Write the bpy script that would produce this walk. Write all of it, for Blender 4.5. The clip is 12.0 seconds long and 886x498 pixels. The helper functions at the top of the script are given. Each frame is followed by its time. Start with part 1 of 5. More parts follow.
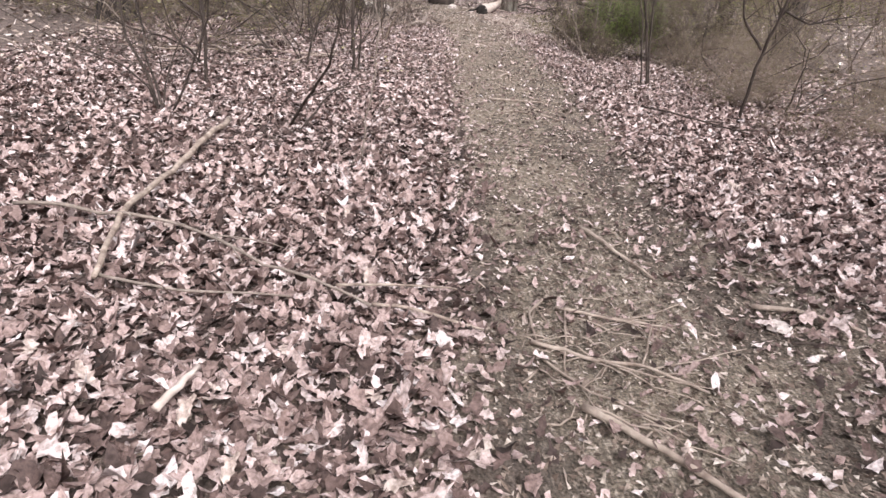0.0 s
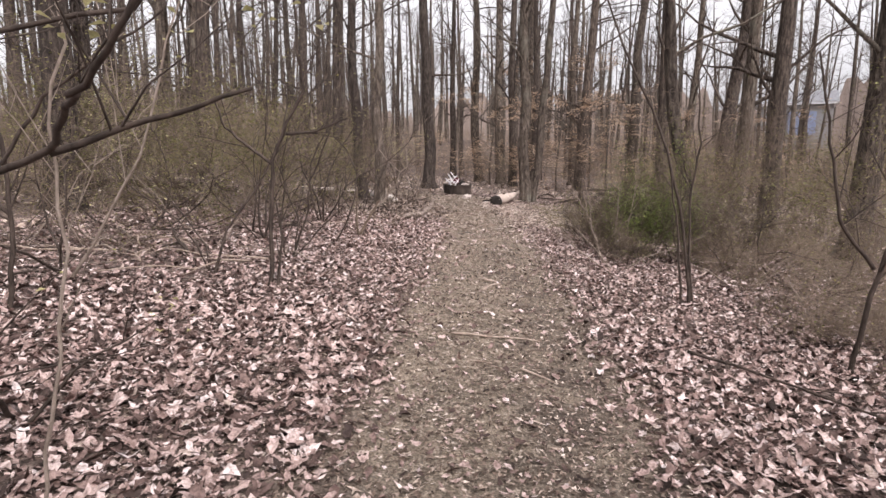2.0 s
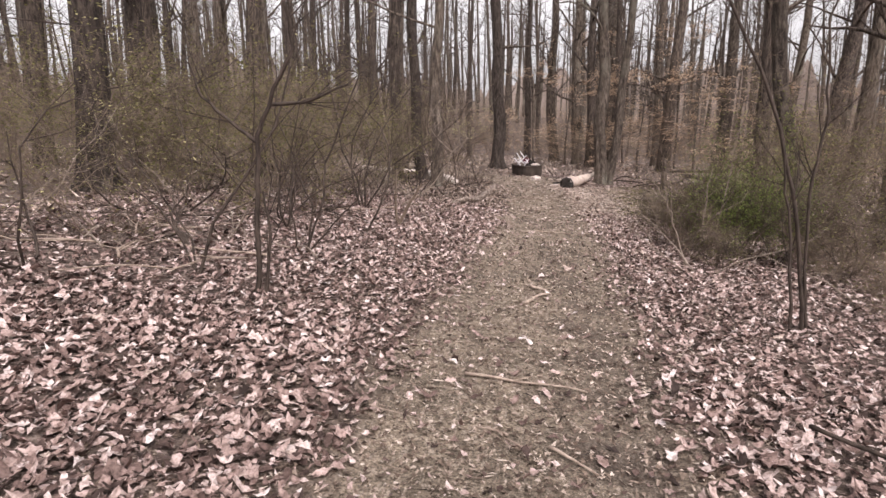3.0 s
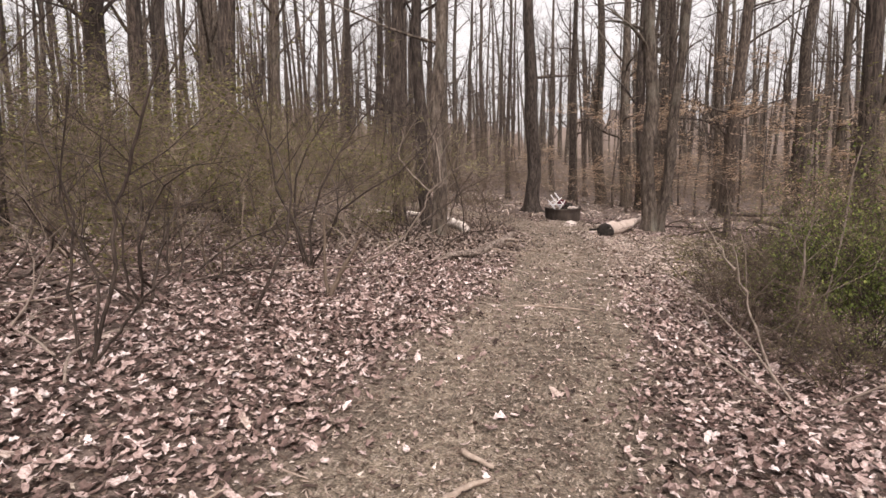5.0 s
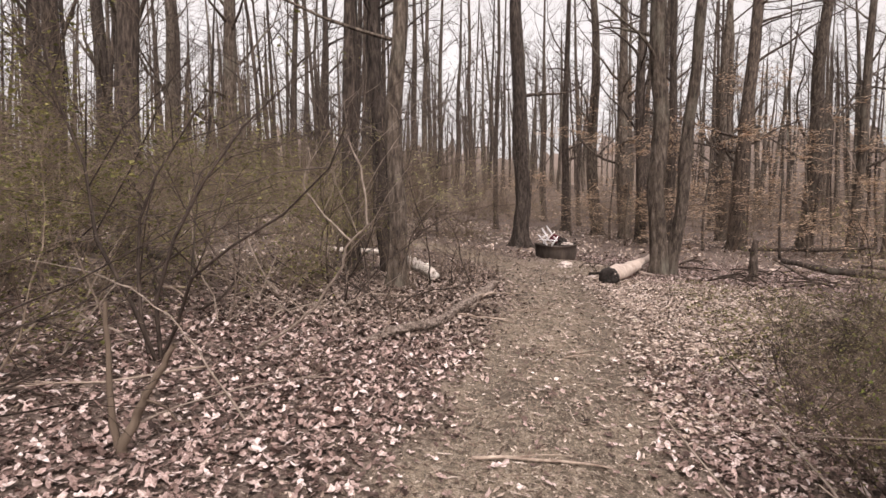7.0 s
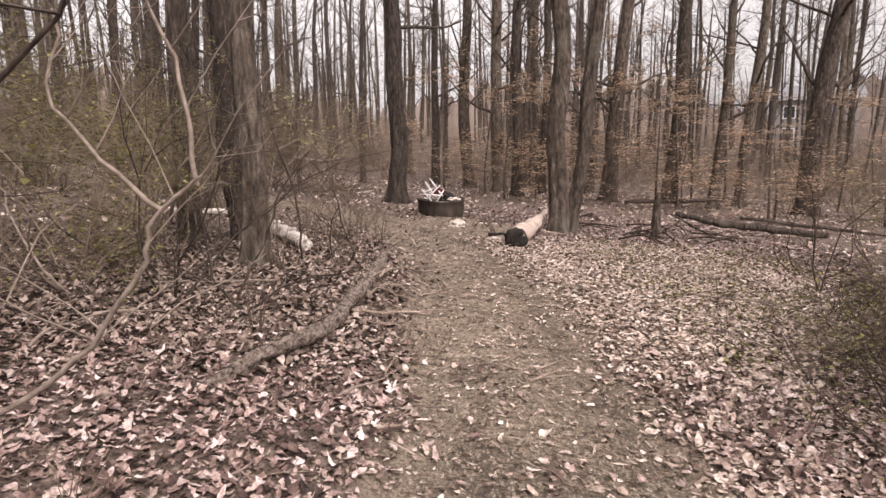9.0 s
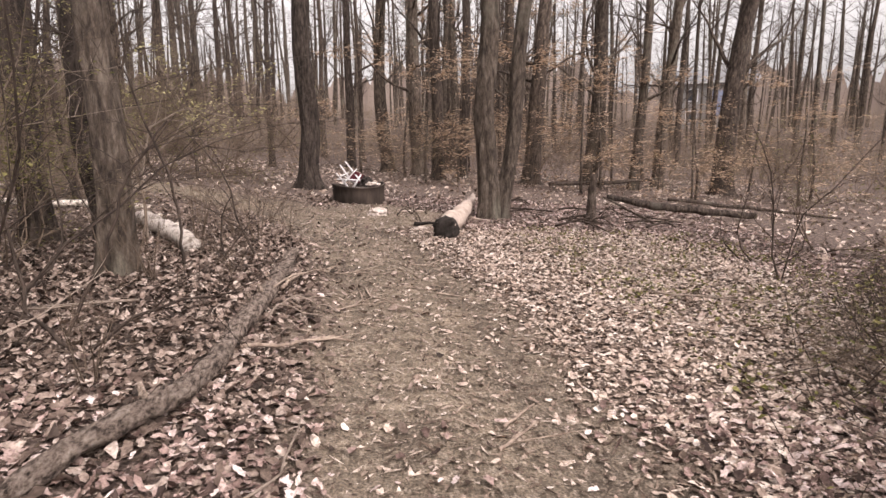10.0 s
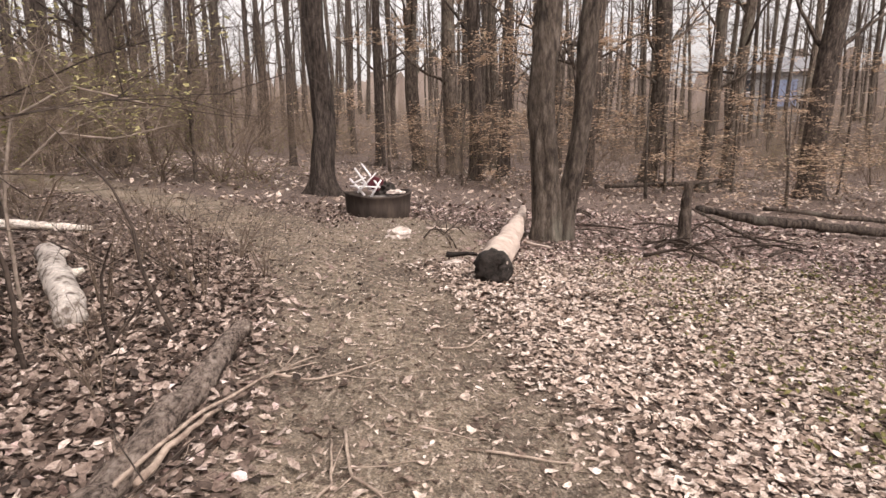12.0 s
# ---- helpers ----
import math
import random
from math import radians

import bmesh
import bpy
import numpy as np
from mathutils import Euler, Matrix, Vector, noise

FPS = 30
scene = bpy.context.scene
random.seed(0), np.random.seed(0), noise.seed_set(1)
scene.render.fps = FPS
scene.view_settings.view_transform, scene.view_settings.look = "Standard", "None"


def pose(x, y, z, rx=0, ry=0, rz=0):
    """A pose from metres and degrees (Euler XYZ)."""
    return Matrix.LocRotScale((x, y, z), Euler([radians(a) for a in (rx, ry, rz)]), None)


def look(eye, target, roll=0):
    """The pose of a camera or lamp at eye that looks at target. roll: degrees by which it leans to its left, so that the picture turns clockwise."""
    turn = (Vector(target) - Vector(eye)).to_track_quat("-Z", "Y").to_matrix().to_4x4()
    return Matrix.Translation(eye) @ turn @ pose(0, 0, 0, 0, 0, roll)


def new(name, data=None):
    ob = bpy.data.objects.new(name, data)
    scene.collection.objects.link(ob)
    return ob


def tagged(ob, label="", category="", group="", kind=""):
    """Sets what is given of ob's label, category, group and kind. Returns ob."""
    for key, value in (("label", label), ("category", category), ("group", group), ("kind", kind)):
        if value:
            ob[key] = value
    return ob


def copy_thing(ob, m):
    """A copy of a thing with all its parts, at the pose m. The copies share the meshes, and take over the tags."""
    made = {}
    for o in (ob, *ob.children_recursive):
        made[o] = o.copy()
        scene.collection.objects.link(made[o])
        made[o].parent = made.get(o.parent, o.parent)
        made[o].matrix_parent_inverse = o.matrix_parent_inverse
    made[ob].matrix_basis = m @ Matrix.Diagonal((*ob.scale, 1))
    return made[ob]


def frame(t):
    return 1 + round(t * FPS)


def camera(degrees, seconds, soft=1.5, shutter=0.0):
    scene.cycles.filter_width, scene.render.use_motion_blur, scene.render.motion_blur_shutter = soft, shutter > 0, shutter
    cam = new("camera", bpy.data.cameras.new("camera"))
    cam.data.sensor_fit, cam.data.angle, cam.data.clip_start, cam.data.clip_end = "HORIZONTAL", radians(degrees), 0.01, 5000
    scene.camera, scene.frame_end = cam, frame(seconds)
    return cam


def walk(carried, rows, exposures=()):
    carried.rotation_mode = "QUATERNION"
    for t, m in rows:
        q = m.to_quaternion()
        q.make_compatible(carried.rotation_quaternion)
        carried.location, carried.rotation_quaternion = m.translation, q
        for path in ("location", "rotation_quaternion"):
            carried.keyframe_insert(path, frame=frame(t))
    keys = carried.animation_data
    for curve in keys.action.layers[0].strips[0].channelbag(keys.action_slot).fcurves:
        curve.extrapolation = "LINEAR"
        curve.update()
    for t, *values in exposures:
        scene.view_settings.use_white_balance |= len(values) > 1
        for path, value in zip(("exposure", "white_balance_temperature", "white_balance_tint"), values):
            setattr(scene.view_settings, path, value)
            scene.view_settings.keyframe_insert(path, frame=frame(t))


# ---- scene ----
cam = camera(72.4, 12.0, soft=1.5)
METRES, EYE, TILT, LEAN, TURN = 18.1, 1.5, 0.0, 0.0, 0.0
ROWS = [
    (0.0, 0.0, 0.0, 0.0, -0.19, -25.51, 0.41),
    (0.5, 0.0117, 0.0408, 0.0002, 5.4, -17.68, 0.5),
    (1.0, 0.0236, 0.0842, -0.0028, 4.43, -10.71, 0.35),
    (1.5, 0.0394, 0.1274, -0.0052, 3.09, -7.15, 0.31),
    (2.0, 0.0488, 0.1679, -0.0078, 3.31, -8.75, 0.31),
    (2.5, 0.0599, 0.2088, -0.0082, 6.61, -11.01, 0.28),
    (3.0, 0.0664, 0.2496, -0.0087, 10.65, -10.7, 0.28),
    (5.0, 0.0938, 0.4306, -0.0162, 15.75, -6.67, 0.61),
    (5.5, 0.0951, 0.4703, -0.015, 18.46, -5.65, 0.59),
    (6.0, 0.0936, 0.5114, -0.0132, 19.09, -4.58, 0.47),
    (6.5, 0.0875, 0.5588, -0.0074, 17.91, -3.89, 0.47),
    (7.0, 0.0786, 0.6008, -0.0081, 15.07, -4.26, 0.43),
    (9.0, 0.0299, 0.7325, -0.013, 1.79, -8.76, 0.22),
    (9.5, 0.0258, 0.7717, -0.0164, -2.57, -9.61, 0.24),
    (10.0, 0.0261, 0.8082, -0.0169, -6.05, -10.36, 0.42),
    (10.5, 0.0298, 0.8495, -0.016, -8.65, -11.65, 0.62),
    (11.0, 0.0325, 0.8892, -0.0169, -5.3, -11.89, 0.68),
    (11.5, 0.0342, 0.9337, -0.0156, -1.81, -11.12, 0.76),
    (12.0, 0.0375, 0.9753, -0.016, -2.74, -10.8, 0.68),
]
walk(cam, [(t, pose(0, 0, EYE, TILT, LEAN, TURN) @ pose(METRES * x, METRES * y, METRES * z, 90 + pitch, roll, yaw)) for t, x, y, z, yaw, pitch, roll in ROWS],
     exposures=[(0.0, 1.02, 6100, 13), (0.5, 1.24, 6000, 9), (1.2, 1.0, 6250, 12), (2.4, 0.74, 6450, 17), (3.0, 0.72, 6550, 17), (7.0, 0.62, 6850, 18), (9.5, 0.72, 6850, 19), (12.0, 0.77, 6900, 17)])

# ---- world and light ----
world = bpy.data.worlds.new("world")
scene.world = world
world.use_nodes = True
wn, wl = world.node_tree.nodes, world.node_tree.links
wn.clear()
sky = wn.new("ShaderNodeTexSky")
sky.sky_type = 'NISHITA'
sky.sun_disc = False
sky.sun_elevation, sky.sun_rotation = radians(48), radians(150)
sky.dust_density, sky.ozone_density = 4.0, 1.0
grey = wn.new("ShaderNodeHueSaturation")
grey.inputs["Saturation"].default_value = 0.03
grey.inputs["Value"].default_value = 1.1
bg = wn.new("ShaderNodeBackground")
bg.inputs["Strength"].default_value = 0.15
wo = wn.new("ShaderNodeOutputWorld")
wl.new(sky.outputs["Color"], grey.inputs["Color"])
wl.new(grey.outputs["Color"], bg.inputs["Color"])
wl.new(bg.outputs["Background"], wo.inputs["Surface"])
sun_data = bpy.data.lights.new("sun", 'SUN')
sun_data.energy, sun_data.angle, sun_data.color = 1.4, radians(25), (1.0, 0.96, 0.92)
sun = new("sun", sun_data)
sun.matrix_basis = look((10, -14, 24), (0, 3, 0))


# ---- materials ----
def material(name, rough=0.85):
    m = bpy.data.materials.new(name)
    m.use_nodes = True
    n = m.node_tree.nodes
    b = n["Principled BSDF"]
    b.inputs["Roughness"].default_value = rough
    b.inputs["Specular IOR Level"].default_value = 0.25
    return m, n, m.node_tree.links, b


def ramp(n, stops):
    r = n.new("ShaderNodeValToRGB")
    while len(r.color_ramp.elements) < len(stops):
        r.color_ramp.elements.new(0.5)
    for e, (p, c) in zip(r.color_ramp.elements, stops):
        e.position, e.color = p, (*c, 1)
    return r


def noise_node(n, l, scale, detail=6, stretch=(1, 1, 1), coord="Object", rough=0.6):
    tc, mp, t = n.new("ShaderNodeTexCoord"), n.new("ShaderNodeMapping"), n.new("ShaderNodeTexNoise")
    mp.inputs["Scale"].default_value = stretch
    t.inputs["Scale"].default_value, t.inputs["Detail"].default_value, t.inputs["Roughness"].default_value = scale, detail, rough
    l.new(tc.outputs[coord], mp.inputs["Vector"])
    l.new(mp.outputs["Vector"], t.inputs["Vector"])
    return t


def blend(n, l, fac, a, b, mode='MIX'):
    x = n.new("ShaderNodeMix")
    x.data_type, x.blend_type = 'RGBA', mode
    for value, index in ((fac, 0), (a, 6), (b, 7)):
        if isinstance(value, (int, float)):
            x.inputs[index].default_value = value
        elif isinstance(value, tuple):
            x.inputs[index].default_value = (*value, 1)
        else:
            l.new(value, x.inputs[index])
    return x.outputs[2]


def bump(n, l, b, height, strength, distance):
    k = n.new("ShaderNodeBump")
    k.inputs["Strength"].default_value, k.inputs["Distance"].default_value = strength, distance
    l.new(height, k.inputs["Height"])
    l.new(k.outputs["Normal"], b.inputs["Normal"])


def bark_material(name, dark, mid, pale, patch, stretch=(7, 7, 1.6), patchiness=0.6):
    """Furrowed bark: long ridges, fine grain and lichen patches."""
    m, n, l, b = material(name, 0.92)
    ridge = noise_node(n, l, 2.2, 8, stretch, rough=0.7)
    fine = noise_node(n, l, 26, 5, (1, 1, 0.4))
    big = noise_node(n, l, 1.3, 4, (1, 1, 0.45))
    c = ramp(n, [(0.38, dark), (0.5, mid), (0.64, pale)])
    l.new(ridge.outputs["Fac"], c.inputs["Fac"])
    f = ramp(n, [(0.25, (0.65, 0.65, 0.65)), (0.75, (1.25, 1.25, 1.25))])
    l.new(fine.outputs["Fac"], f.inputs["Fac"])
    p = ramp(n, [(patchiness, (0, 0, 0)), (patchiness + 0.12, (0.75, 0.75, 0.75))])
    l.new(big.outputs["Fac"], p.inputs["Fac"])
    col = blend(n, l, p.outputs["Color"], c.outputs["Color"], patch)
    col = blend(n, l, 1.0, col, f.outputs["Color"], 'MULTIPLY')
    info = n.new("ShaderNodeObjectInfo")
    tone = ramp(n, [(0.0, (0.72, 0.7, 0.7)), (1.0, (1.3, 1.26, 1.22))])
    l.new(info.outputs["Random"], tone.inputs["Fac"])
    l.new(blend(n, l, 1.0, col, tone.outputs["Color"], 'MULTIPLY'), b.inputs["Base Color"])
    bump(n, l, b, ridge.outputs["Fac"], 1.0, 0.07)
    return m


def leaf_material(name, stops, coord_random="Random Per Island", see=0.0):
    m, n, l, b = material(name, 0.75)
    g = n.new("ShaderNodeNewGeometry")
    c = ramp(n, stops)
    l.new(g.outputs[coord_random], c.inputs["Fac"])
    grain = noise_node(n, l, 55, 4)
    f = ramp(n, [(0.34, (0.5, 0.47, 0.45)), (0.52, (0.95, 0.93, 0.92)), (0.68, (1.2, 1.2, 1.2))])
    l.new(grain.outputs["Fac"], f.inputs["Fac"])
    mottled = blend(n, l, 1.0, c.outputs["Color"], f.outputs["Color"], 'MULTIPLY')
    rot = ramp(n, [(0.38, (0.42, 0.36, 0.33)), (0.56, (1.06, 1.06, 1.06))])
    l.new(noise_node(n, l, 17, 5).outputs["Fac"], rot.inputs["Fac"])
    l.new(blend(n, l, 0.62, mottled, rot.outputs["Color"], 'MULTIPLY'), b.inputs["Base Color"])
    bump(n, l, b, grain.outputs["Fac"], 0.3, 0.004)
    if see:
        b.inputs["Subsurface Weight"].default_value = 0
        tr = n.new("ShaderNodeBsdfTranslucent")
        mix = n.new("ShaderNodeMixShader")
        mix.inputs["Fac"].default_value = see
        l.new(c.outputs["Color"], tr.inputs["Color"])
        l.new(b.outputs["BSDF"], mix.inputs[1])
        l.new(tr.outputs["BSDF"], mix.inputs[2])
        l.new(mix.outputs["Shader"], n["Material Output"].inputs["Surface"])
    return m


def plain_material(name, a, b2, scale=12, rough=0.8, relief=0.004, stretch=(1, 1, 1), metal=0.0):
    m, n, l, b = material(name, rough)
    t = noise_node(n, l, scale, 6, stretch)
    c = ramp(n, [(0.3, a), (0.7, b2)])
    l.new(t.outputs["Fac"], c.inputs["Fac"])
    l.new(c.outputs["Color"], b.inputs["Base Color"])
    b.inputs["Metallic"].default_value = metal
    bump(n, l, b, t.outputs["Fac"], 0.6, relief)
    return m


def ground_material():
    m, n, l, b = material("forest_soil", 0.95)
    tread = n.new("ShaderNodeAttribute")
    tread.attribute_name = "tread"
    big, mid = noise_node(n, l, 1.1, 5), noise_node(n, l, 9, 8)
    fine, straw = noise_node(n, l, 75, 5), noise_node(n, l, 38, 3, (1, 0.35, 1))
    soil = ramp(n, [(0.3, (0.124, 0.1, 0.078)), (0.5, (0.228, 0.185, 0.145)), (0.72, (0.36, 0.296, 0.235))])
    l.new(mid.outputs["Fac"], soil.inputs["Fac"])
    patch = ramp(n, [(0.35, (0.62, 0.6, 0.58)), (0.65, (1.18, 1.15, 1.1))])
    l.new(big.outputs["Fac"], patch.inputs["Fac"])
    earth = blend(n, l, 1.0, soil.outputs["Color"], patch.outputs["Color"], 'MULTIPLY')
    fleck = ramp(n, [(0.52, (0, 0, 0)), (0.62, (0.85, 0.85, 0.85))])
    l.new(straw.outputs["Fac"], fleck.inputs["Fac"])
    earth = blend(n, l, fleck.outputs["Color"], earth, (0.36, 0.295, 0.235))
    damp = n.new("ShaderNodeAttribute")
    damp.attribute_name = "damp"
    earth = blend(n, l, damp.outputs["Fac"], earth, (0.075, 0.056, 0.046))
    grit = ramp(n, [(0.36, (0.42, 0.42, 0.42)), (0.64, (1.35, 1.35, 1.35))])
    l.new(fine.outputs["Fac"], grit.inputs["Fac"])
    earth = blend(n, l, 1.0, earth, grit.outputs["Color"], 'MULTIPLY')
    mould = ramp(n, [(0.36, (0.032, 0.023, 0.019)), (0.5, (0.115, 0.083, 0.069)), (0.64, (0.27, 0.207, 0.177))])
    l.new(noise_node(n, l, 13, 9, rough=0.75).outputs["Fac"], mould.inputs["Fac"])
    l.new(blend(n, l, tread.outputs["Fac"], mould.outputs["Color"], earth), b.inputs["Base Color"])
    bump(n, l, b, mid.outputs["Fac"], 1.0, 0.07)
    return m


SOIL = ground_material()
LITTER = leaf_material("dead_oak_leaf", [(0.0, (0.035, 0.023, 0.019)), (0.2, (0.135, 0.089, 0.077)), (0.46, (0.315, 0.224, 0.2)), (0.76, (0.51, 0.393, 0.361)), (0.93, (0.67, 0.56, 0.53)), (1.0, (0.72, 0.64, 0.62))])
DAMP_LEAF = leaf_material("damp_brown_leaf", [(0.0, (0.03, 0.022, 0.018)), (0.28, (0.125, 0.091, 0.074)), (0.6, (0.26, 0.2, 0.168)), (0.88, (0.43, 0.35, 0.303)), (1.0, (0.58, 0.5, 0.45))])
BLEACHED = leaf_material("bleached_leaf", [(0.0, (0.08, 0.058, 0.045)), (0.2, (0.28, 0.213, 0.172)), (0.5, (0.54, 0.437, 0.37)), (0.85, (0.69, 0.588, 0.515)), (1.0, (0.8, 0.73, 0.67))])
PALE_LEAF = leaf_material("pale_dead_leaf", [(0.0, (0.36, 0.24, 0.16)), (0.3, (0.45, 0.34, 0.28)), (1.0, (0.64, 0.56, 0.52))])
CHIP = leaf_material("leaf_crumb", [(0.0, (0.06, 0.042, 0.032)), (0.4, (0.18, 0.132, 0.102)), (0.8, (0.38, 0.305, 0.25)), (1.0, (0.66, 0.575, 0.5))])
BEECH_LEAF = leaf_material("withered_beech_leaf", [(0.0, (0.34, 0.22, 0.135)), (0.5, (0.54, 0.39, 0.27)), (1.0, (0.74, 0.61, 0.48))], see=0.35)
OLIVE_LEAF = leaf_material("honeysuckle_leaf", [(0.0, (0.09, 0.092, 0.032)), (0.5, (0.19, 0.185, 0.065)), (1.0, (0.34, 0.315, 0.13))], see=0.3)
GREEN_LEAF = leaf_material("evergreen_leaf", [(0.0, (0.06, 0.09, 0.02)), (0.5, (0.15, 0.2, 0.045)), (1.0, (0.33, 0.37, 0.11))], see=0.3)
BUD_LEAF = leaf_material("young_leaf", [(0.0, (0.36, 0.34, 0.15)), (1.0, (0.6, 0.56, 0.3))], see=0.3)
BARK = bark_material("oak_bark", (0.022, 0.017, 0.014), (0.066, 0.051, 0.042), (0.135, 0.108, 0.09), (0.13, 0.12, 0.1))
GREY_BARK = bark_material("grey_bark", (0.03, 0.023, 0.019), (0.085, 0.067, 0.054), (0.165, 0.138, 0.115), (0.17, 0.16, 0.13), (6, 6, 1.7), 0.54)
TWIG = plain_material("twig_bark", (0.022, 0.016, 0.013), (0.09, 0.066, 0.053), 20, 0.9, 0.003, (1, 1, 0.3))
DRY_BRUSH = plain_material("dry_brush", (0.11, 0.081, 0.06), (0.28, 0.213, 0.16), 0.6, 0.9, 0.003)
BRUSH = plain_material("brown_brush", (0.075, 0.054, 0.04), (0.225, 0.168, 0.126), 0.8, 0.9, 0.003)
PALE_TWIG = plain_material("pale_twig", (0.15, 0.115, 0.092), (0.33, 0.265, 0.22), 18, 0.85, 0.003)
STICK = plain_material("weathered_stick", (0.16, 0.11, 0.085), (0.46, 0.37, 0.3), 14, 0.85, 0.006, (1, 1, 1))
BARE_WOOD = plain_material("debarked_wood", (0.36, 0.27, 0.22), (0.66, 0.555, 0.485), 6, 0.7, 0.008, (1, 1, 1))
CHAR = plain_material("charred_wood", (0.008, 0.007, 0.006), (0.05, 0.04, 0.035), 16, 0.95, 0.03)
ROTTEN = bark_material("rotten_log_bark", (0.055, 0.041, 0.034), (0.34, 0.27, 0.225), (0.6, 0.505, 0.435), (0.42, 0.35, 0.3), (17, 8, 17), 0.6)
BIRCH = bark_material("birch_bark", (0.2, 0.16, 0.13), (0.8, 0.73, 0.66), (0.9, 0.85, 0.79), (0.5, 0.42, 0.35), (4, 4, 4), 0.66)
BLACK = plain_material("sooty_steel", (0.008, 0.006, 0.005), (0.085, 0.064, 0.053), 5, 0.85, 0.01, (1, 1, 0.3))
ASH = plain_material("ash", (0.05, 0.045, 0.04), (0.3, 0.27, 0.25), 9, 0.95, 0.03)
WHITE = plain_material("white_plastic", (0.66, 0.62, 0.62), (0.82, 0.8, 0.8), 10, 0.5, 0.001)
MAROON = plain_material("maroon_cloth", (0.07, 0.016, 0.022), (0.16, 0.04, 0.05), 20, 0.9, 0.006)
PAPER = plain_material("crumpled_paper", (0.36, 0.29, 0.25), (0.66, 0.58, 0.53), 14, 0.85, 0.02)
SIDING = plain_material("grey_siding", (0.2, 0.19, 0.185), (0.28, 0.27, 0.265), 1.2, 0.7, 0.01, (0.2, 0.2, 6))
ROOF = plain_material("grey_shingle", (0.16, 0.16, 0.17), (0.28, 0.28, 0.29), 4, 0.9, 0.02)
BLUE = plain_material("blue_tarpaulin", (0.17, 0.2, 0.3), (0.27, 0.31, 0.42), 1.5, 0.5, 0.02)
TRIM = plain_material("white_trim", (0.7, 0.7, 0.72), (0.82, 0.82, 0.84), 2, 0.5, 0.002)
PANE = plain_material("dark_pane", (0.03, 0.035, 0.04), (0.07, 0.075, 0.085), 1, 0.12, 0.001)
# flat brown for the far treeline, with distance haze mixed into the colour
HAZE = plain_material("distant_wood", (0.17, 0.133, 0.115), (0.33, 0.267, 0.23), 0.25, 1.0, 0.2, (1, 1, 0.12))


# ---- mesh tools ----
class Geo:
    """Triangles and quads gathered for one mesh."""

    def __init__(self):
        self.v, self.f, self.crooked = [], [], False

    def tube(self, pts, radii, sides=6, cap=True):
        base, rings = len(self.v), len(pts)
        for i, p in enumerate(pts):
            d = (pts[min(i + 1, rings - 1)] - pts[max(i - 1, 0)]).normalized()
            u = d.cross(Vector((0.31, 0.87, 0.17))).normalized()
            w = d.cross(u)
            for k in range(sides):
                a = 2 * math.pi * k / sides
                self.v.append(p + (u * math.cos(a) + w * math.sin(a)) * radii[i])
        for i in range(rings - 1):
            for k in range(sides):
                a, b = base + i * sides + k, base + i * sides + (k + 1) % sides
                self.f.append((a, b, b + sides, a + sides))
        if cap:
            self.f.append(tuple(base + k for k in reversed(range(sides))))
            self.f.append(tuple(base + (rings - 1) * sides + k for k in range(sides)))

    def spike(self, p, q, r):
        """A fine tapering twig of three faces."""
        d = (q - p).normalized()
        u = d.cross(Vector((0.31, 0.87, 0.17))).normalized() * r
        w = d.cross(u)
        b = len(self.v)
        if self.crooked:
            m = p.lerp(q, 0.5) + noise.noise_vector(p * 9.1) * (q - p).length * 0.35
            self.v += [p + u, p - u * 0.5 + w * 0.87, p - u * 0.5 - w * 0.87]
            self.f += [(b + i, b + (i + 1) % 3, b + 3 + (i + 1) % 3, b + 3 + i) for i in range(3)]
            p, u, w, b = m, u * 0.7, w * 0.7, b + 3
        self.v += [p + u, p - u * 0.5 + w * 0.87, p - u * 0.5 - w * 0.87, q]
        self.f += [(b, b + 1, b + 3), (b + 1, b + 2, b + 3), (b + 2, b, b + 3)]

    def leaf(self, p, size, rng, flat=0.5):
        """A small folded leaf."""
        a = rng.uniform(0, 2 * math.pi)
        d = Vector((math.cos(a), math.sin(a), rng.uniform(-flat, flat))) * size
        s = Vector((-math.sin(a), math.cos(a), rng.uniform(-flat, flat))) * size * 0.32
        lift = Vector((0, 0, size * 0.16))
        b = len(self.v)
        self.v += [p, p + d * 0.5 + s + lift, p + d, p + d * 0.5 - s + lift]
        self.f += [(b, b + 2, b + 1), (b, b + 3, b + 2)]

    def box(self, lo, hi):
        b = len(self.v)
        for z in (lo[2], hi[2]):
            self.v += [Vector((lo[0], lo[1], z)), Vector((hi[0], lo[1], z)), Vector((hi[0], hi[1], z)), Vector((lo[0], hi[1], z))]
        self.f += [tuple(b + i for i in q) for q in ((3, 2, 1, 0), (4, 5, 6, 7), (0, 1, 5, 4), (1, 2, 6, 5), (2, 3, 7, 6), (3, 0, 4, 7))]

    def mesh(self, name, mat, smooth=True):
        me = bpy.data.meshes.new(name)
        me.from_pydata([tuple(p) for p in self.v], [], self.f)
        me.materials.append(mat)
        if smooth:
            me.polygons.foreach_set("use_smooth", [True] * len(me.polygons))
        me.update()
        return me


def part(name, geo, mat, parent, label="", smooth=True):
    ob = new(name, geo.mesh(name, mat, smooth))
    ob.parent = parent
    return tagged(ob, label)


def thing(name, label, category, group="", kind="", at=(0, 0, 0)):
    ob = new(name)
    ob.empty_display_size = 0.1
    ob.matrix_basis = Matrix.Translation(at)
    return tagged(ob, label, category, group, kind)


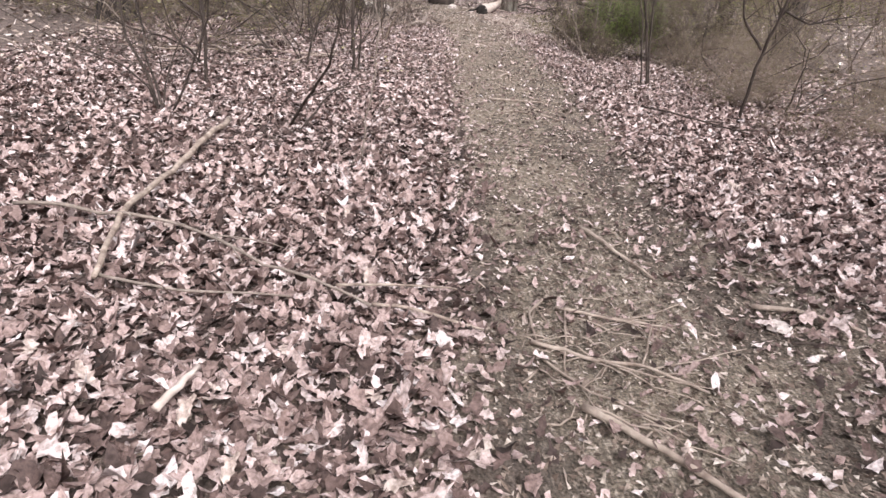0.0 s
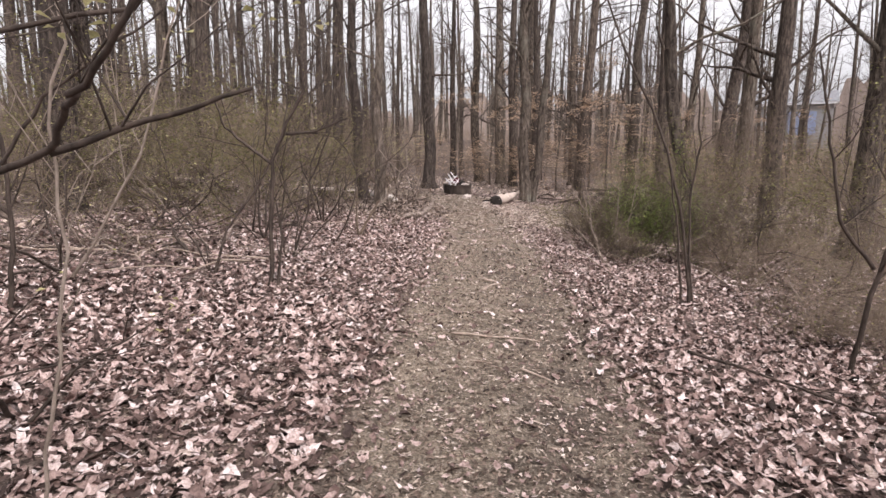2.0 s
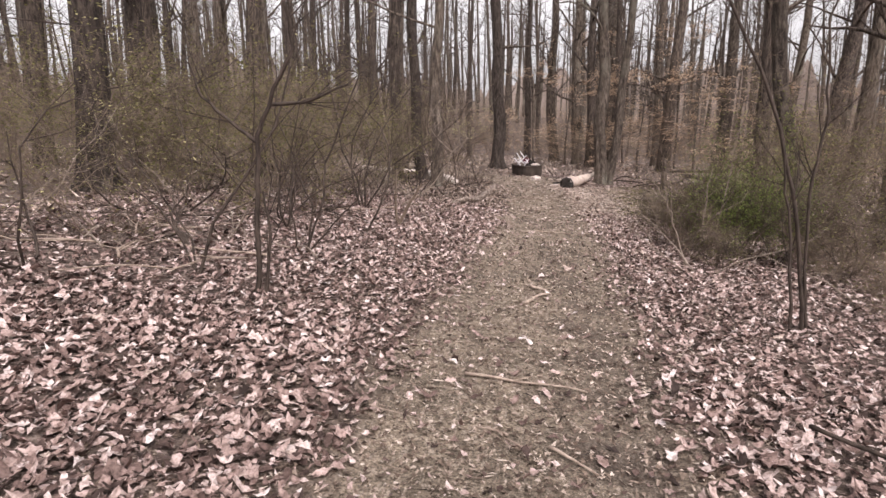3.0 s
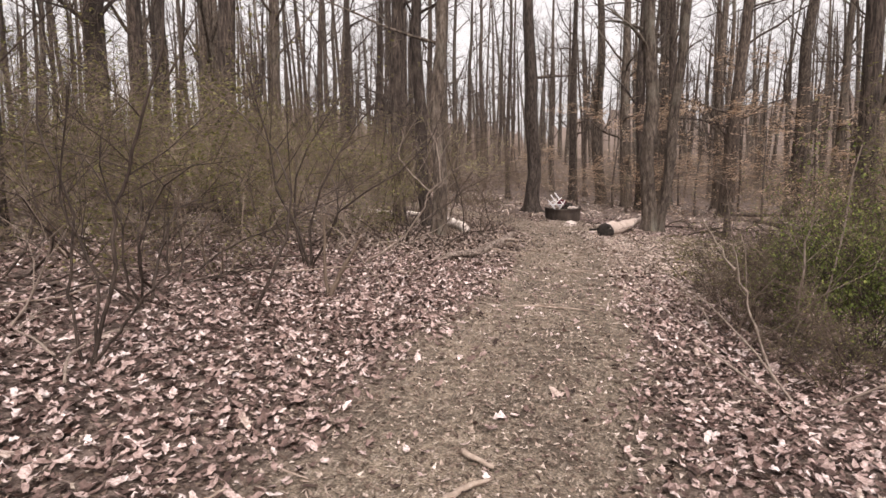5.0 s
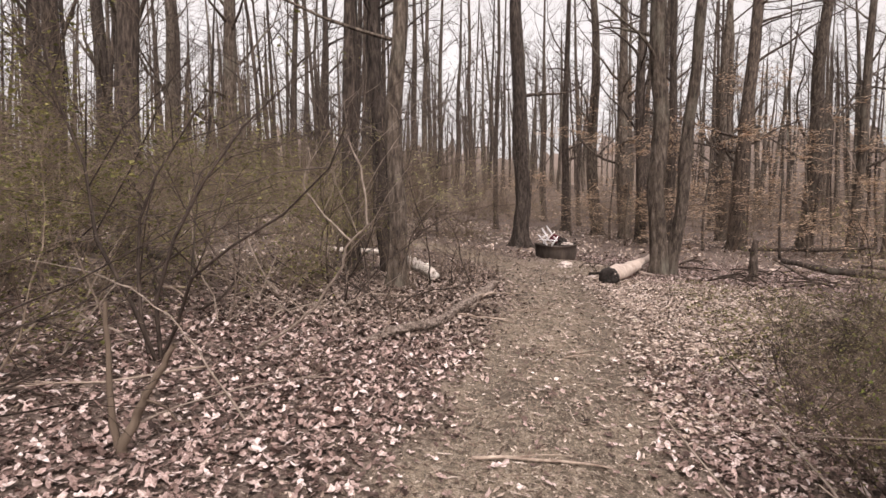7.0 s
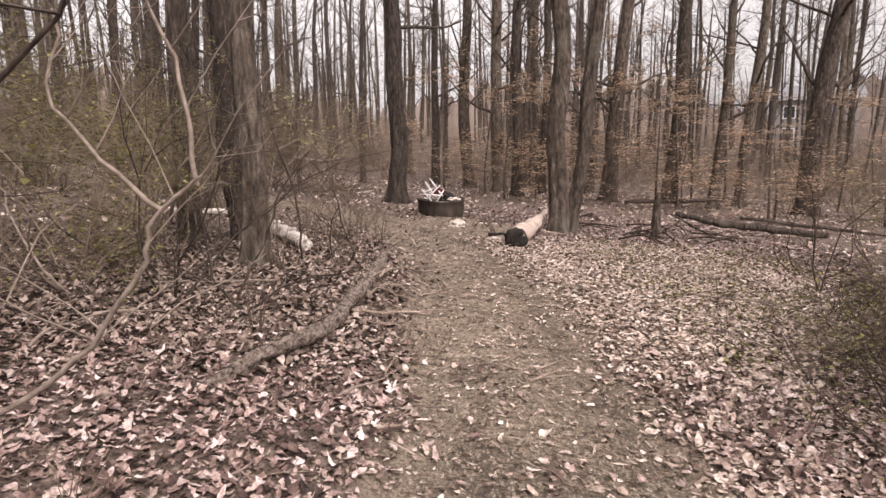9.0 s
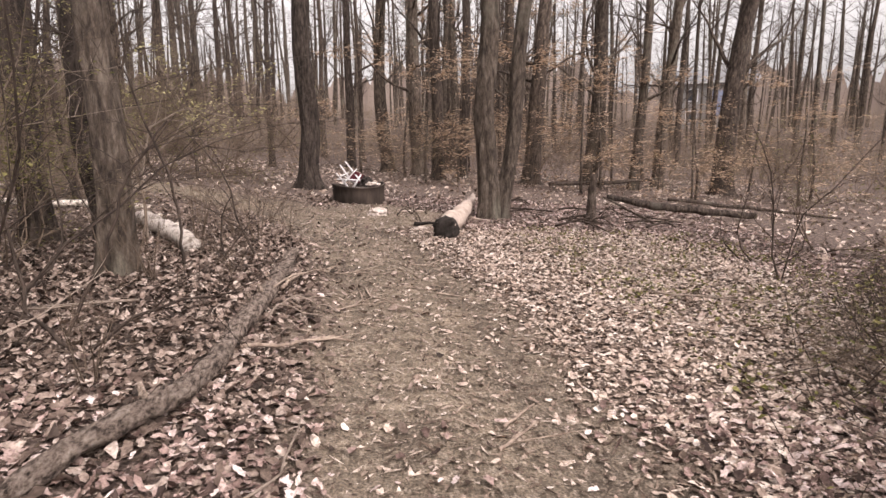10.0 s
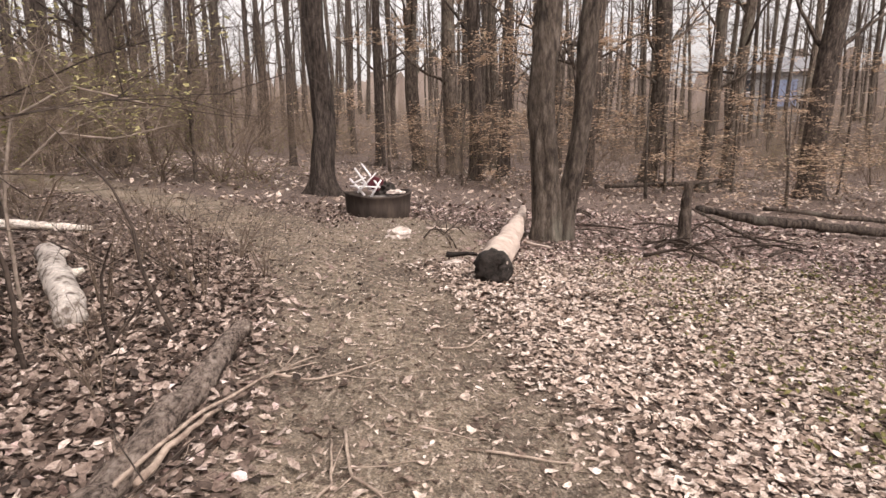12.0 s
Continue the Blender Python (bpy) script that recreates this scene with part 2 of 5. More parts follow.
def array_mesh(name, co, tris, mat, smooth=False):
    """A mesh of triangles from numpy arrays."""
    me = bpy.data.meshes.new(name)
    me.vertices.add(len(co))
    me.vertices.foreach_set("co", np.asarray(co, np.float32).ravel())
    me.loops.add(tris.size)
    me.loops.foreach_set("vertex_index", np.asarray(tris, np.int32).ravel())
    me.polygons.add(len(tris))
    me.polygons.foreach_set("loop_start", np.arange(0, tris.size, 3, dtype=np.int32))
    me.polygons.foreach_set("use_smooth", np.full(len(tris), smooth))
    me.materials.append(mat)
    me.update(calc_edges=True)
    me.validate()
    return me


# ---- ground ----
PATH_LINE = [(0.95, -40), (0.95, 0), (1.0, 5), (1.08, 10), (1.08, 15), (0.9, 18), (0.7, 20.5), (0.3, 23), (-0.7, 25.6), (-2.2, 27.8), (-4.5, 30), (-8, 32.5), (-14, 35), (-26, 38)]


def smooth_step(a, b, x):
    t = np.clip((x - a) / (b - a), 0, 1)
    return t * t * (3 - 2 * t)


def waves(x, y, scale, seed):
    """A cheap smooth unevenness."""
    r = np.random.RandomState(seed)
    s = 0
    for k in range(7):
        a, ph, f = r.uniform(0, 6.28), r.uniform(0, 6.28), r.uniform(0.6, 2.2) / scale
        s = s + np.sin((x * math.cos(a) + y * math.sin(a)) * f * 6.28 + ph)
    return s / 7


def path_distance(x, y):
    best = np.full(np.shape(x), 1e9)
    for (ax, ay), (bx, by) in zip(PATH_LINE, PATH_LINE[1:]):
        dx, dy = bx - ax, by - ay
        t = np.clip(((x - ax) * dx + (y - ay) * dy) / (dx * dx + dy * dy), 0, 1)
        best = np.minimum(best, np.hypot(x - ax - t * dx, y - ay - t * dy))
    return best


def tread(x, y):
    """1 on the trodden path, 0 in the leaves."""
    d = path_distance(x, y) + 0.16 * waves(x, y, 1.6, 3) + 0.1 * waves(x, y, 0.5, 4)
    clearing = np.hypot((x - 0.5) / 1.3, (y - 26.6) / 2.2) + 0.12 * waves(x, y, 0.9, 5)
    muddy = np.hypot((x - 1.65) / 1.0, (y - 1.6) / 3.0) + 0.15 * waves(x, y, 0.8, 7)
    return np.maximum(np.maximum(1 - smooth_step(0.6, 1.2, d), 1 - smooth_step(0.75, 1.1, clearing)), 0.85 * (1 - smooth_step(0.6, 1.15, muddy)))


def ground_z(x, y):
    x, y = np.asarray(x, float), np.asarray(y, float)
    yy = np.clip(y, -10, 45)
    side = np.tanh((x - 1) / 2)
    slope = 30 * np.tanh(x / 30)
    z = -0.0758 - 0.0667 * slope - 0.00635 * yy - 0.0876 * side + 0.00277 * side * yy
    z = z + 4.5 * smooth_step(50, 105, np.hypot(x, y - 5))
    near = 1 / (1 + (np.hypot(x, y - 14) / 30) ** 2)
    z = z + near * (0.03 * waves(x, y, 2.3, 1) + 0.012 * waves(x, y, 0.6, 2))
    d = path_distance(x, y)
    z = z - 0.035 * (1 - smooth_step(0.6, 1.2, d)) - 0.03 * np.exp(-((d - 0.55) / 0.22) ** 2) * (1 + waves(x, y, 3, 6))
    return z


def damp_soil(x, y):
    """Damp dark bands of mud along the path's edges and in the far wheel track."""
    rough = 0.12 * waves(x, y, 0.7, 21) + 0.1 * waves(x, y, 2.2, 22)
    edge = np.exp(-((x - 0.24 + rough) / 0.25) ** 2) * (1 - smooth_step(4.5, 8, y)) * 0.85
    mud = np.exp(-((x - 1.62 + 0.02 * y + rough) / 0.3) ** 2) * (1 - smooth_step(9, 14, y)) * 0.75
    track = np.exp(-((path_distance(x, y) - 0.5 + rough) / 0.2) ** 2) * smooth_step(12, 18, y) * 0.45
    return np.clip(edge + mud + track, 0, 0.8) * smooth_step(-0.35, 0.35, waves(x, y, 1.3, 23) + 0.15)


def gz(x, y):
    return float(ground_z(x, y))


def spread_axis(lo, hi, step, far):
    mid = list(np.arange(lo, hi, step))
    grow, s = [], step
    while not grow or grow[-1] < far:
        s *= 1.22
        grow.append((grow[-1] if grow else 0) + s)
    return np.array([lo - g for g in reversed(grow)] + mid + [mid[-1] + g for g in grow])


def build_ground():
    xs, ys = spread_axis(-7, 9, 0.115, 1500), spread_axis(-1, 32, 0.125, 1500)
    gx, gy = np.meshgrid(xs, ys)
    co = np.stack([gx, gy, ground_z(gx, gy)], -1).reshape(-1, 3)
    w, h = len(xs), len(ys)
    a = (np.arange(h - 1)[:, None] * w + np.arange(w - 1)[None]).ravel()
    tris = np.concatenate([np.stack([a, a + 1, a + w + 1], 1), np.stack([a, a + w + 1, a + w], 1)])
    me = array_mesh("ground", co, tris, SOIL, True)
    att = me.attributes.new("tread", 'FLOAT', 'POINT')
    att.data.foreach_set("value", tread(co[:, 0], co[:, 1]).astype(np.float32))
    wet = me.attributes.new("damp", 'FLOAT', 'POINT')
    wet.data.foreach_set("value", damp_soil(co[:, 0], co[:, 1]).astype(np.float32))
    return tagged(new("ground", me), "woodland floor of dark leaf mould with a trodden dirt path", "ground", kind="structure")


build_ground()


# ---- leaf litter ----
def lobed_outline(n):
    """An oak leaf seen flat: stalk, lobes that alternate with notches, tip."""
    half = []
    for k in range(1, n // 2):
        t = k / (n // 2)
        w = 0.31 * math.sin(math.pi * t ** 0.85) ** 0.7
        half.append((t - 0.5, w * (1.0 if k % 2 else (0.85 if n < 10 else 0.6))))
    return np.array([(-0.5, 0.0), *[(x, -y) for x, y in half], (0.5, 0.0), *[(x, y) for x, y in reversed(half)]])


def scatter_leaves(x, y, size, rs, outline, lift=(0.0, 0.035), tilt=0.33, curl=0.6):
    """Vertices and triangles of many curled leaves lying about."""
    n, k = len(x), len(outline)
    flat = np.concatenate([[[0, 0]], outline])
    jitter = 1 + rs.uniform(-0.22, 0.22, (n, k + 1, 1))
    p = flat[None] * jitter * size[:, None, None]
    p[:, :, 1] *= rs.uniform(0.7, 1.2, (n, 1))
    bend, fold = rs.uniform(-curl, curl * 2.0, (n, 1)), rs.uniform(-0.3, 0.9, (n, 1)) * (curl / 0.7)
    z = (bend * p[:, :, 0] ** 2 + fold * np.abs(p[:, :, 1]) * size[:, None] * 0.8) / size[:, None]
    z += rs.uniform(-0.06, 0.06, z.shape) * size[:, None]
    ax, ay, turn = rs.normal(0, tilt, (n, 1)), rs.normal(0, tilt, (n, 1)), rs.uniform(0, 6.28, (n, 1))
    z = z + p[:, :, 0] * np.sin(ax) + p[:, :, 1] * np.sin(ay)
    px, py = p[:, :, 0] * np.cos(ax), p[:, :, 1] * np.cos(ay)
    wx = px * np.cos(turn) - py * np.sin(turn) + x[:, None]
    wy = px * np.sin(turn) + py * np.cos(turn) + y[:, None]
    low = z.min(axis=1, keepdims=True)
    wz = ground_z(x, y)[:, None] + z - low * 0.6 + rs.uniform(*lift, (n, 1))
    i = np.arange(k)
    fan = np.stack([np.zeros(k, int), 1 + i, 1 + (i + 1) % k], 1)
    if k < 5:
        fan = np.stack([np.ones(k - 2, int), 2 + i[:k - 2], 3 + i[:k - 2]], 1)
    co = np.stack([wx, wy, wz], -1)
    if k < 5:
        co, fan, k = co[:, 1:], fan - 1, k - 1
    tris = (np.arange(n)[:, None, None] * (k + 1) + fan[None]).reshape(-1, 3)
    return co.reshape(-1, 3), tris


def thin_out(x, y, rs, on_path):
    return rs.uniform(0, 1, len(x)) > tread(x, y) * (1 - on_path)


def litter(name, label, count, box, size, sides, seed, on_path, mat, category="leaves", lobed=False, hole=None, **how):
    rs = np.random.RandomState(seed)
    x, y = rs.uniform(box[0], box[1], count), rs.uniform(box[2], box[3], count)
    x, y = x + rs.normal(0, 0.4, count), y + rs.normal(0, 0.4, count)
    keep = thin_out(x, y, rs, on_path)
    if hole:
        keep &= ~((x > hole[0]) & (x < hole[1]) & (y > hole[2]) & (y < hole[3]))
    x, y = x[keep], y[keep]
    a = np.arange(sides) * 2 * math.pi / sides
    shape = lobed_outline(sides) if lobed else np.stack([0.5 * np.cos(a), 0.3 * np.sin(a)], 1)
    co, tris = scatter_leaves(x, y, rs.uniform(*size, len(x)), rs, shape, **how)
    return tagged(new(name, array_mesh(name, co, tris, mat, True)), label, category, kind="stuff")


litter("leaf_litter", "curled brown and pale dead oak leaves beside the path", 50000, (-6.0, 5.6, 0.4, 8.5), (0.04, 0.11), 10, 11, 0.04, LITTER, lobed=True, curl=0.8)
litter("leaf_litter", "deep curled oak leaves lying over one another beside the path", 9000, (-3.4, 3.0, 0.5, 4.6), (0.06, 0.13), 14, 21, 0.05, LITTER, lobed=True, curl=1.0, tilt=0.4, lift=(0.0, 0.045))
litter("leaf_crumbs", "torn brown leaf scraps between the whole leaves", 34000, (-3.6, 3.4, 0.5, 7.0), (0.02, 0.06), 4, 22, 0.22, LITTER, "debris", lift=(0.0, 0.03))
litter("leaf_litter", "thick brown dead leaves beside the path", 42000, (-2.4, 4.2, 8.0, 17.5), (0.03, 0.088), 10, 12, 0.05, LITTER, lobed=True)
litter("leaf_litter", "thick brown dead leaves under the bare shrubs", 31000, (-6.5, 8.0, 8.0, 17.5), (0.04, 0.1), 6, 19, 0.05, LITTER, lobed=True, hole=(-2.3, 4.1, 0, 40))
litter("leaf_litter", "flat bleached scraps of dead leaves round the clearing", 44000, (0.6, 5.6, 15.5, 25.0), (0.015, 0.082), 7, 13, 0.06, BLEACHED, tilt=0.22, lift=(0.0, 0.016), curl=0.6)
litter("leaf_litter", "broad flat dead leaves pressed to the ground by the clearing", 15000, (0.9, 6.4, 15.5, 26.0), (0.035, 0.08), 10, 25, 0.02, BLEACHED, lobed=True, tilt=0.08, lift=(0.0, 0.008), curl=0.25)
litter("leaf_litter", "flat bleached dead leaves under the far trees", 26000, (-0.5, 8.5, 16.0, 31.0), (0.045, 0.1), 6, 20, 0.06, LITTER, lobed=True, tilt=0.24, lift=(0.0, 0.012), curl=0.5, hole=(0, 5.4, 0, 24.8))
litter("leaf_litter", "damp dark brown leaves round the fallen log", 21000, (-3.2, 0.6, 17.0, 24.5), (0.025, 0.095), 8, 17, 0.04, DAMP_LEAF, lobed=True)
litter("leaf_litter", "brown dead leaves under the thin trees", 12000, (-6.5, 0.0, 17.0, 30.0), (0.045, 0.1), 6, 18, 0.04, DAMP_LEAF, lobed=True)
litter("leaf_litter", "dead leaves spread far under the trees", 21000, (-22, 24, 0.0, 50.0), (0.09, 0.2), 4, 14, 0.2, BLEACHED, tilt=0.35, hole=(-5.2, 7.0, 0, 29.5))
litter("leaf_crumbs", "pale flat leaf scraps strewn over the trodden dirt", 1700, (-1.6, 3.0, 15.0, 28.0), (0.02, 0.06), 4, 23, 1.0, BLEACHED, "debris", lift=(0.0, 0.008), tilt=0.25)
litter("leaf_crumbs", "crumbled leaf and bark bits trodden into the path", 52000, (-0.8, 2.8, 0.6, 14.0), (0.012, 0.055), 3, 15, 1.0, CHIP, "debris", lift=(0.0, 0.008), tilt=0.3)
litter("leaf_crumbs", "crumbled leaf and bark bits trodden into the path", 56000, (-3.2, 3.8, 14.0, 30.0), (0.012, 0.055), 3, 16, 1.0, CHIP, "debris", lift=(0.0, 0.008), tilt=0.3)


def straw(label, count, box, size, seed, mat):
    """Fine stalks and leaf stems, each a thin bent sliver lying flat."""
    rs = np.random.RandomState(seed)
    x, y = rs.uniform(box[0], box[1], count), rs.uniform(box[2], box[3], count)
    keep = path_distance(x, y) < rs.uniform(0.3, 2.2, count)
    x, y = x[keep], y[keep]
    n, a, half = len(x), rs.uniform(0, 6.28, keep.sum()), rs.uniform(*size, keep.sum()) * 0.5
    co = np.zeros((n, 4, 3))
    for k, (along, across) in enumerate(((-1, 0), (0, 1), (1, 0), (0, -0.4))):
        w = 0.0035 * across + (0.16 * half * across if across > 0 else 0)
        px, py = x + along * half * np.cos(a) - w * np.sin(a), y + along * half * np.sin(a) + w * np.cos(a)
        co[:, k] = np.stack([px, py, ground_z(px, py) + rs.uniform(0.006, 0.02, n)], -1)
    tris = (np.arange(n)[:, None, None] * 4 + np.array([[0, 1, 3], [1, 2, 3]])[None]).reshape(-1, 3)
    return tagged(new("straw", array_mesh("straw", co.reshape(-1, 3), tris, mat)), label, "debris", kind="stuff")


straw("pale dry stalks and leaf stems trodden into the dirt", 9000, (-1.4, 3.4, 0.8, 14.0), (0.02, 0.09), 31, CHIP)
straw("pale dry stalks and leaf stems trodden into the dirt", 14000, (-3.6, 4.2, 14.0, 29.0), (0.03, 0.13), 32, CHIP)


# ---- wood: trees and shrubs ----
def wander(p, d, length, steps, rng, bend, lift=0.0):
    pts, step = [p.copy()], length / steps
    for _ in range(steps):
        d = (d + Vector((rng.uniform(-bend, bend), rng.uniform(-bend, bend), rng.uniform(-bend, bend) + lift))).normalized()
        p = p + d * step
        pts.append(p.copy())
    return pts, d


def grow(geo, p, d, length, r, rng, depth, kids, tips, bend=0.16, lift=0.02, sides=4, fine=None, own=None, sprays=1):
    """A branch with its twigs. fine takes all but the branch itself; own, where given, makes each first fork a part."""
    steps = 6 if depth > 1 else 3
    pts, _ = wander(p, d, length, steps, rng, bend, lift)
    geo.tube(pts, [max(r * (1 - 0.75 * i / steps), 0.0015) for i in range(steps + 1)], sides, cap=False)
    fork(geo, pts, length, r, rng, depth, kids, tips, bend, lift, fine or geo, own, sprays)


def fork(geo, pts, length, r, rng, depth, kids, tips, bend, lift, fine, own=None, sprays=1):
    steps = len(pts) - 1
    for _ in range(kids):
        t = rng.uniform(0.25, 0.98)
        i = min(int(t * steps), steps - 1)
        q = pts[i].lerp(pts[i + 1], t * steps - i)
        away = (pts[i + 1] - pts[i]).normalized()
        side = Vector((rng.uniform(-1, 1), rng.uniform(-1, 1), rng.uniform(-0.35, 0.8))).normalized()
        e = (away * 0.75 + side).normalized()
        for _ in range(sprays if depth == 1 else 0):
            e = (away * 0.75 + Vector((rng.uniform(-1, 1), rng.uniform(-1, 1), rng.uniform(-0.35, 0.8))).normalized()).normalized()
            q = pts[i].lerp(pts[i + 1], rng.uniform(0, 1))
            end = q + e * length * rng.uniform(0.25, 0.6)
            fine.spike(q, end, max(r * 0.3, 0.0022))
            tips.append(end)
            tips.append(q.lerp(end, 0.5))
        if depth > 1:
            limb = own() if own else fine
            grow(limb, q, e, length * rng.uniform(0.35, 0.65), r * 0.5 * (1 - 0.5 * t), rng, depth - 1, kids, tips, bend, lift, 3, fine, None, sprays)


def trunk_geo(rng, r, height, sides, flare=0.7, crook=0.12, sweep=(0, 0), gnarl=0.0):
    """A tapering trunk with root flare; gnarl adds bark ridges and hollows as real relief on its lower part."""
    geo = Geo()
    zs = [-0.25, 0.0, 0.1, 0.22, 0.4, 0.7, 1.1, 1.7, 2.5, 3.5, 4.8, 6.5, 8.5, 11, 14]
    if gnarl:
        zs = [-0.25] + [0.12 * i for i in range(34)] + [4.4, 5, 6, 7.5, 9.5, 12, 14]
    zs = [z for z in zs if z < height - 0.5] + [height]
    ph = [rng.uniform(0, 6.28) for _ in range(6)]
    rings = []
    for z in zs:
        k = max(0, z) / height
        cx = crook * (math.sin(z * 0.5 + ph[0]) - math.sin(ph[0])) * 0.5 + sweep[0] * z * z * 0.01
        cy = crook * (math.sin(z * 0.6 + ph[1]) - math.sin(ph[1])) * 0.5 + sweep[1] * z * z * 0.01
        if gnarl:
            cx += gnarl * 0.5 * r * math.sin(z * 1.9 + ph[5])
        ring = []
        for s in range(sides):
            a = 2 * math.pi * s / sides
            root = flare * math.exp(-max(z, 0) / 0.22) * (0.55 + 0.45 * math.cos(5 * a + ph[2]))
            lump = 1 + 0.05 * math.sin(3 * a + z * 1.3 + ph[3]) + 0.035 * math.sin(7 * a + z * 0.6 + ph[4]) + rng.uniform(-0.02, 0.02)
            if gnarl:
                lump += gnarl * (0.34 * noise.noise(Vector((math.cos(a) * 1.6 + ph[0], math.sin(a) * 1.6, z * 0.9))) + 0.3 * noise.noise(Vector((math.cos(a) * 5, math.sin(a) * 5 + ph[1], z * 1.6))))
            rr = r * (1 - 0.72 * k) * (lump + root)
            ring.append(Vector((cx + rr * math.cos(a), cy + rr * math.sin(a), z)))
        rings.append((Vector((cx, cy, z)), ring))
    for _, ring in rings:
        geo.v += ring
    for i in range(len(zs) - 1):
        for s in range(sides):
            a, b = i * sides + s, i * sides + (s + 1) % sides
            geo.f.append((a, b, b + sides, a + sides))
    return geo, [c for c, _ in rings]


def make_tree(seed, r, height, label, mat, sides=12, limbs=12, low=4.5, kids=3, depth=2, flare=0.7, crook=0.12, sweep=(0, 0), group="", leafy=None, leaves=0, gnarl=0.0, rise=(0.25, 1.1)):
    rng = random.Random(seed)
    tree = thing("tree", label, "tree", group)
    geo, axis = trunk_geo(rng, r, height, sides, flare, crook, sweep, gnarl)
    part("trunk", geo, mat, tree)
    crown, tips = Geo(), []
    for _ in range(limbs):
        z = rng.uniform(low, height * 0.97)
        i = max(k for k in range(len(axis) - 1) if axis[k].z <= z)
        p = axis[i].lerp(axis[i + 1], (z - axis[i].z) / (axis[i + 1].z - axis[i].z))
        a = rng.uniform(0, 6.28)
        d = Vector((math.cos(a), math.sin(a), rng.uniform(*rise))).normalized()
        k = 1 - 0.7 * z / height
        grow(crown, p, d, rng.uniform(1.6, 4.2) * (0.4 + k), r * 0.3 * k, rng, depth, kids, tips, bend=0.28, sprays=2)
    part("crown", crown, mat, tree, "bare forking branches")["kind"] = "stuff"
    if leaves:
        fol = Geo()
        for _ in range(leaves):
            fol.leaf(rng.choice(tips) + Vector((rng.gauss(0, 0.12), rng.gauss(0, 0.12), rng.gauss(0, 0.05))), rng.uniform(0.1, 0.17), rng, 0.3)
        part("foliage", fol, leafy, tree, "withered tan leaves", smooth=False)["kind"] = "stuff"
    return tree


def stand(x, y, scale=1.0, tall=1.0, lean=0.0, away=0.0, turn=0.0, sink=0.03):
    """The pose of something growing at x, y: lean is sideways, away is along y, both as slopes."""
    tip = Matrix.Rotation(math.atan(lean), 4, 'Y') @ Matrix.Rotation(-math.atan(away), 4, 'X')
    return Matrix.Translation((x, y, gz(x, y) - sink)) @ tip @ Matrix.Rotation(turn, 4, 'Z') @ Matrix.Diagonal((scale, scale, tall, 1))


def plant(template, poses):
    """Copies of a thing at all but the first pose; the thing itself takes the first."""
    for m in poses[1:]:
        copy_thing(template, m)
    template.matrix_basis = poses[0]


def make_shrub(seed, label, stems, height, spread, mat, leafy=None, leaves=0, leaf_size=(0.02, 0.045), kids=6, depth=2, r=0.009, name="shrub", upright=1.0, group="undergrowth", lift=0.03, bend=0.24, fuzz=0, split=False):
    rng = random.Random(seed)
    ob = thing(name, label, "shrub", group)
    tips, fine = [], Geo()
    fine.crooked = True
    for _ in range(stems):
        geo, a = Geo(), rng.uniform(0, 6.28)
        d = Vector((math.cos(a) * spread, math.sin(a) * spread, upright)).normalized()
        p = Vector((math.cos(a), math.sin(a), 0)) * rng.uniform(0, 0.12)
        boughs = []

        def bough():
            boughs.append(Geo())
            return boughs[-1]

        grow(geo, p, d, height * rng.uniform(0.7, 1.15), r * rng.uniform(0.6, 1.3), rng, depth, kids, tips, bend, lift, 5, fine, bough if split else None)
        stem = part("stem", geo, mat, ob)
        for g in boughs:
            part("branch", g, mat, stem)
    for _ in range(fuzz):
        p = rng.choice(tips)
        e = Vector((rng.gauss(0, 1), rng.gauss(0, 1), rng.gauss(0.1, 0.7))).normalized() * rng.uniform(0.08, 0.4)
        fine.spike(p + e * -0.4, p + e, 0.0028)
    if fine.v:
        part("twig_tangle", fine, mat, ob, "tangle of fine twigs")["kind"] = "stuff"
    if leaves:
        fol = Geo()
        for _ in range(leaves):
            fol.leaf(rng.choice(tips) + Vector((rng.gauss(0, 0.07), rng.gauss(0, 0.07), rng.gauss(0, 0.06))), rng.uniform(*leaf_size), rng)
        part("foliage", fol, leafy, ob, smooth=False)["kind"] = "stuff"
    return ob


# the trees that stand along the walk: x, y, radius, slope sideways
NEAR_TREES = [
    (-0.98, 48, 0.25, 0.01), (0.94, 45, 0.33, -0.013), (2.36, 43, 0.33, -0.022), (2.91, 40, 0.26, 0.005),
    (4.31, 42.5, 0.23, 0.014), (6.89, 39.9, 0.36, 0.06), (10.3, 42.5, 0.37, 0.06), (11.2, 39.5, 0.22, 0.05), (14.0, 43, 0.3, 0.06),
    (14.5, 38.2, 0.42, 0.08), (-9.8, 19.4, 0.25, -0.02),
    (-16.3, 28.9, 0.28, 0.0), (-17, 33.7, 0.26, 0.0), (-11.5, 30.2, 0.29, -0.01), (-19, 29.1, 0.28, 0.0), (5.6, 19.2, 0.16, 0.012)]
MORE_TREES = [
    (9.2, 21.0, 0.26, 0.03), (8.4, 15.6, 0.26, 0.05), (8.9, 22.7, 0.22, 0.05), (-7.2, 14.4, 0.31, 0.0), (-6.7, 19.8, 0.22, 0.01),
    (-11.3, 17.6, 0.24, 0.02), (-9.4, 22.5, 0.24, 0.0),
    (27, 58, 0.3, 0.02), (30, 62, 0.28, 0.0), (33, 66, 0.3, 0.03), (24.5, 62, 0.25, 0.02), (28, 70, 0.3, 0.01), (7.5, 47, 0.3, 0.01), (4.8, 50, 0.28, 0.0), (-13, 24, 0.26, 0.02), (-9, 38, 0.28, 0.0)]
GROVE = "tall bare woodland tree with furrowed brown bark"
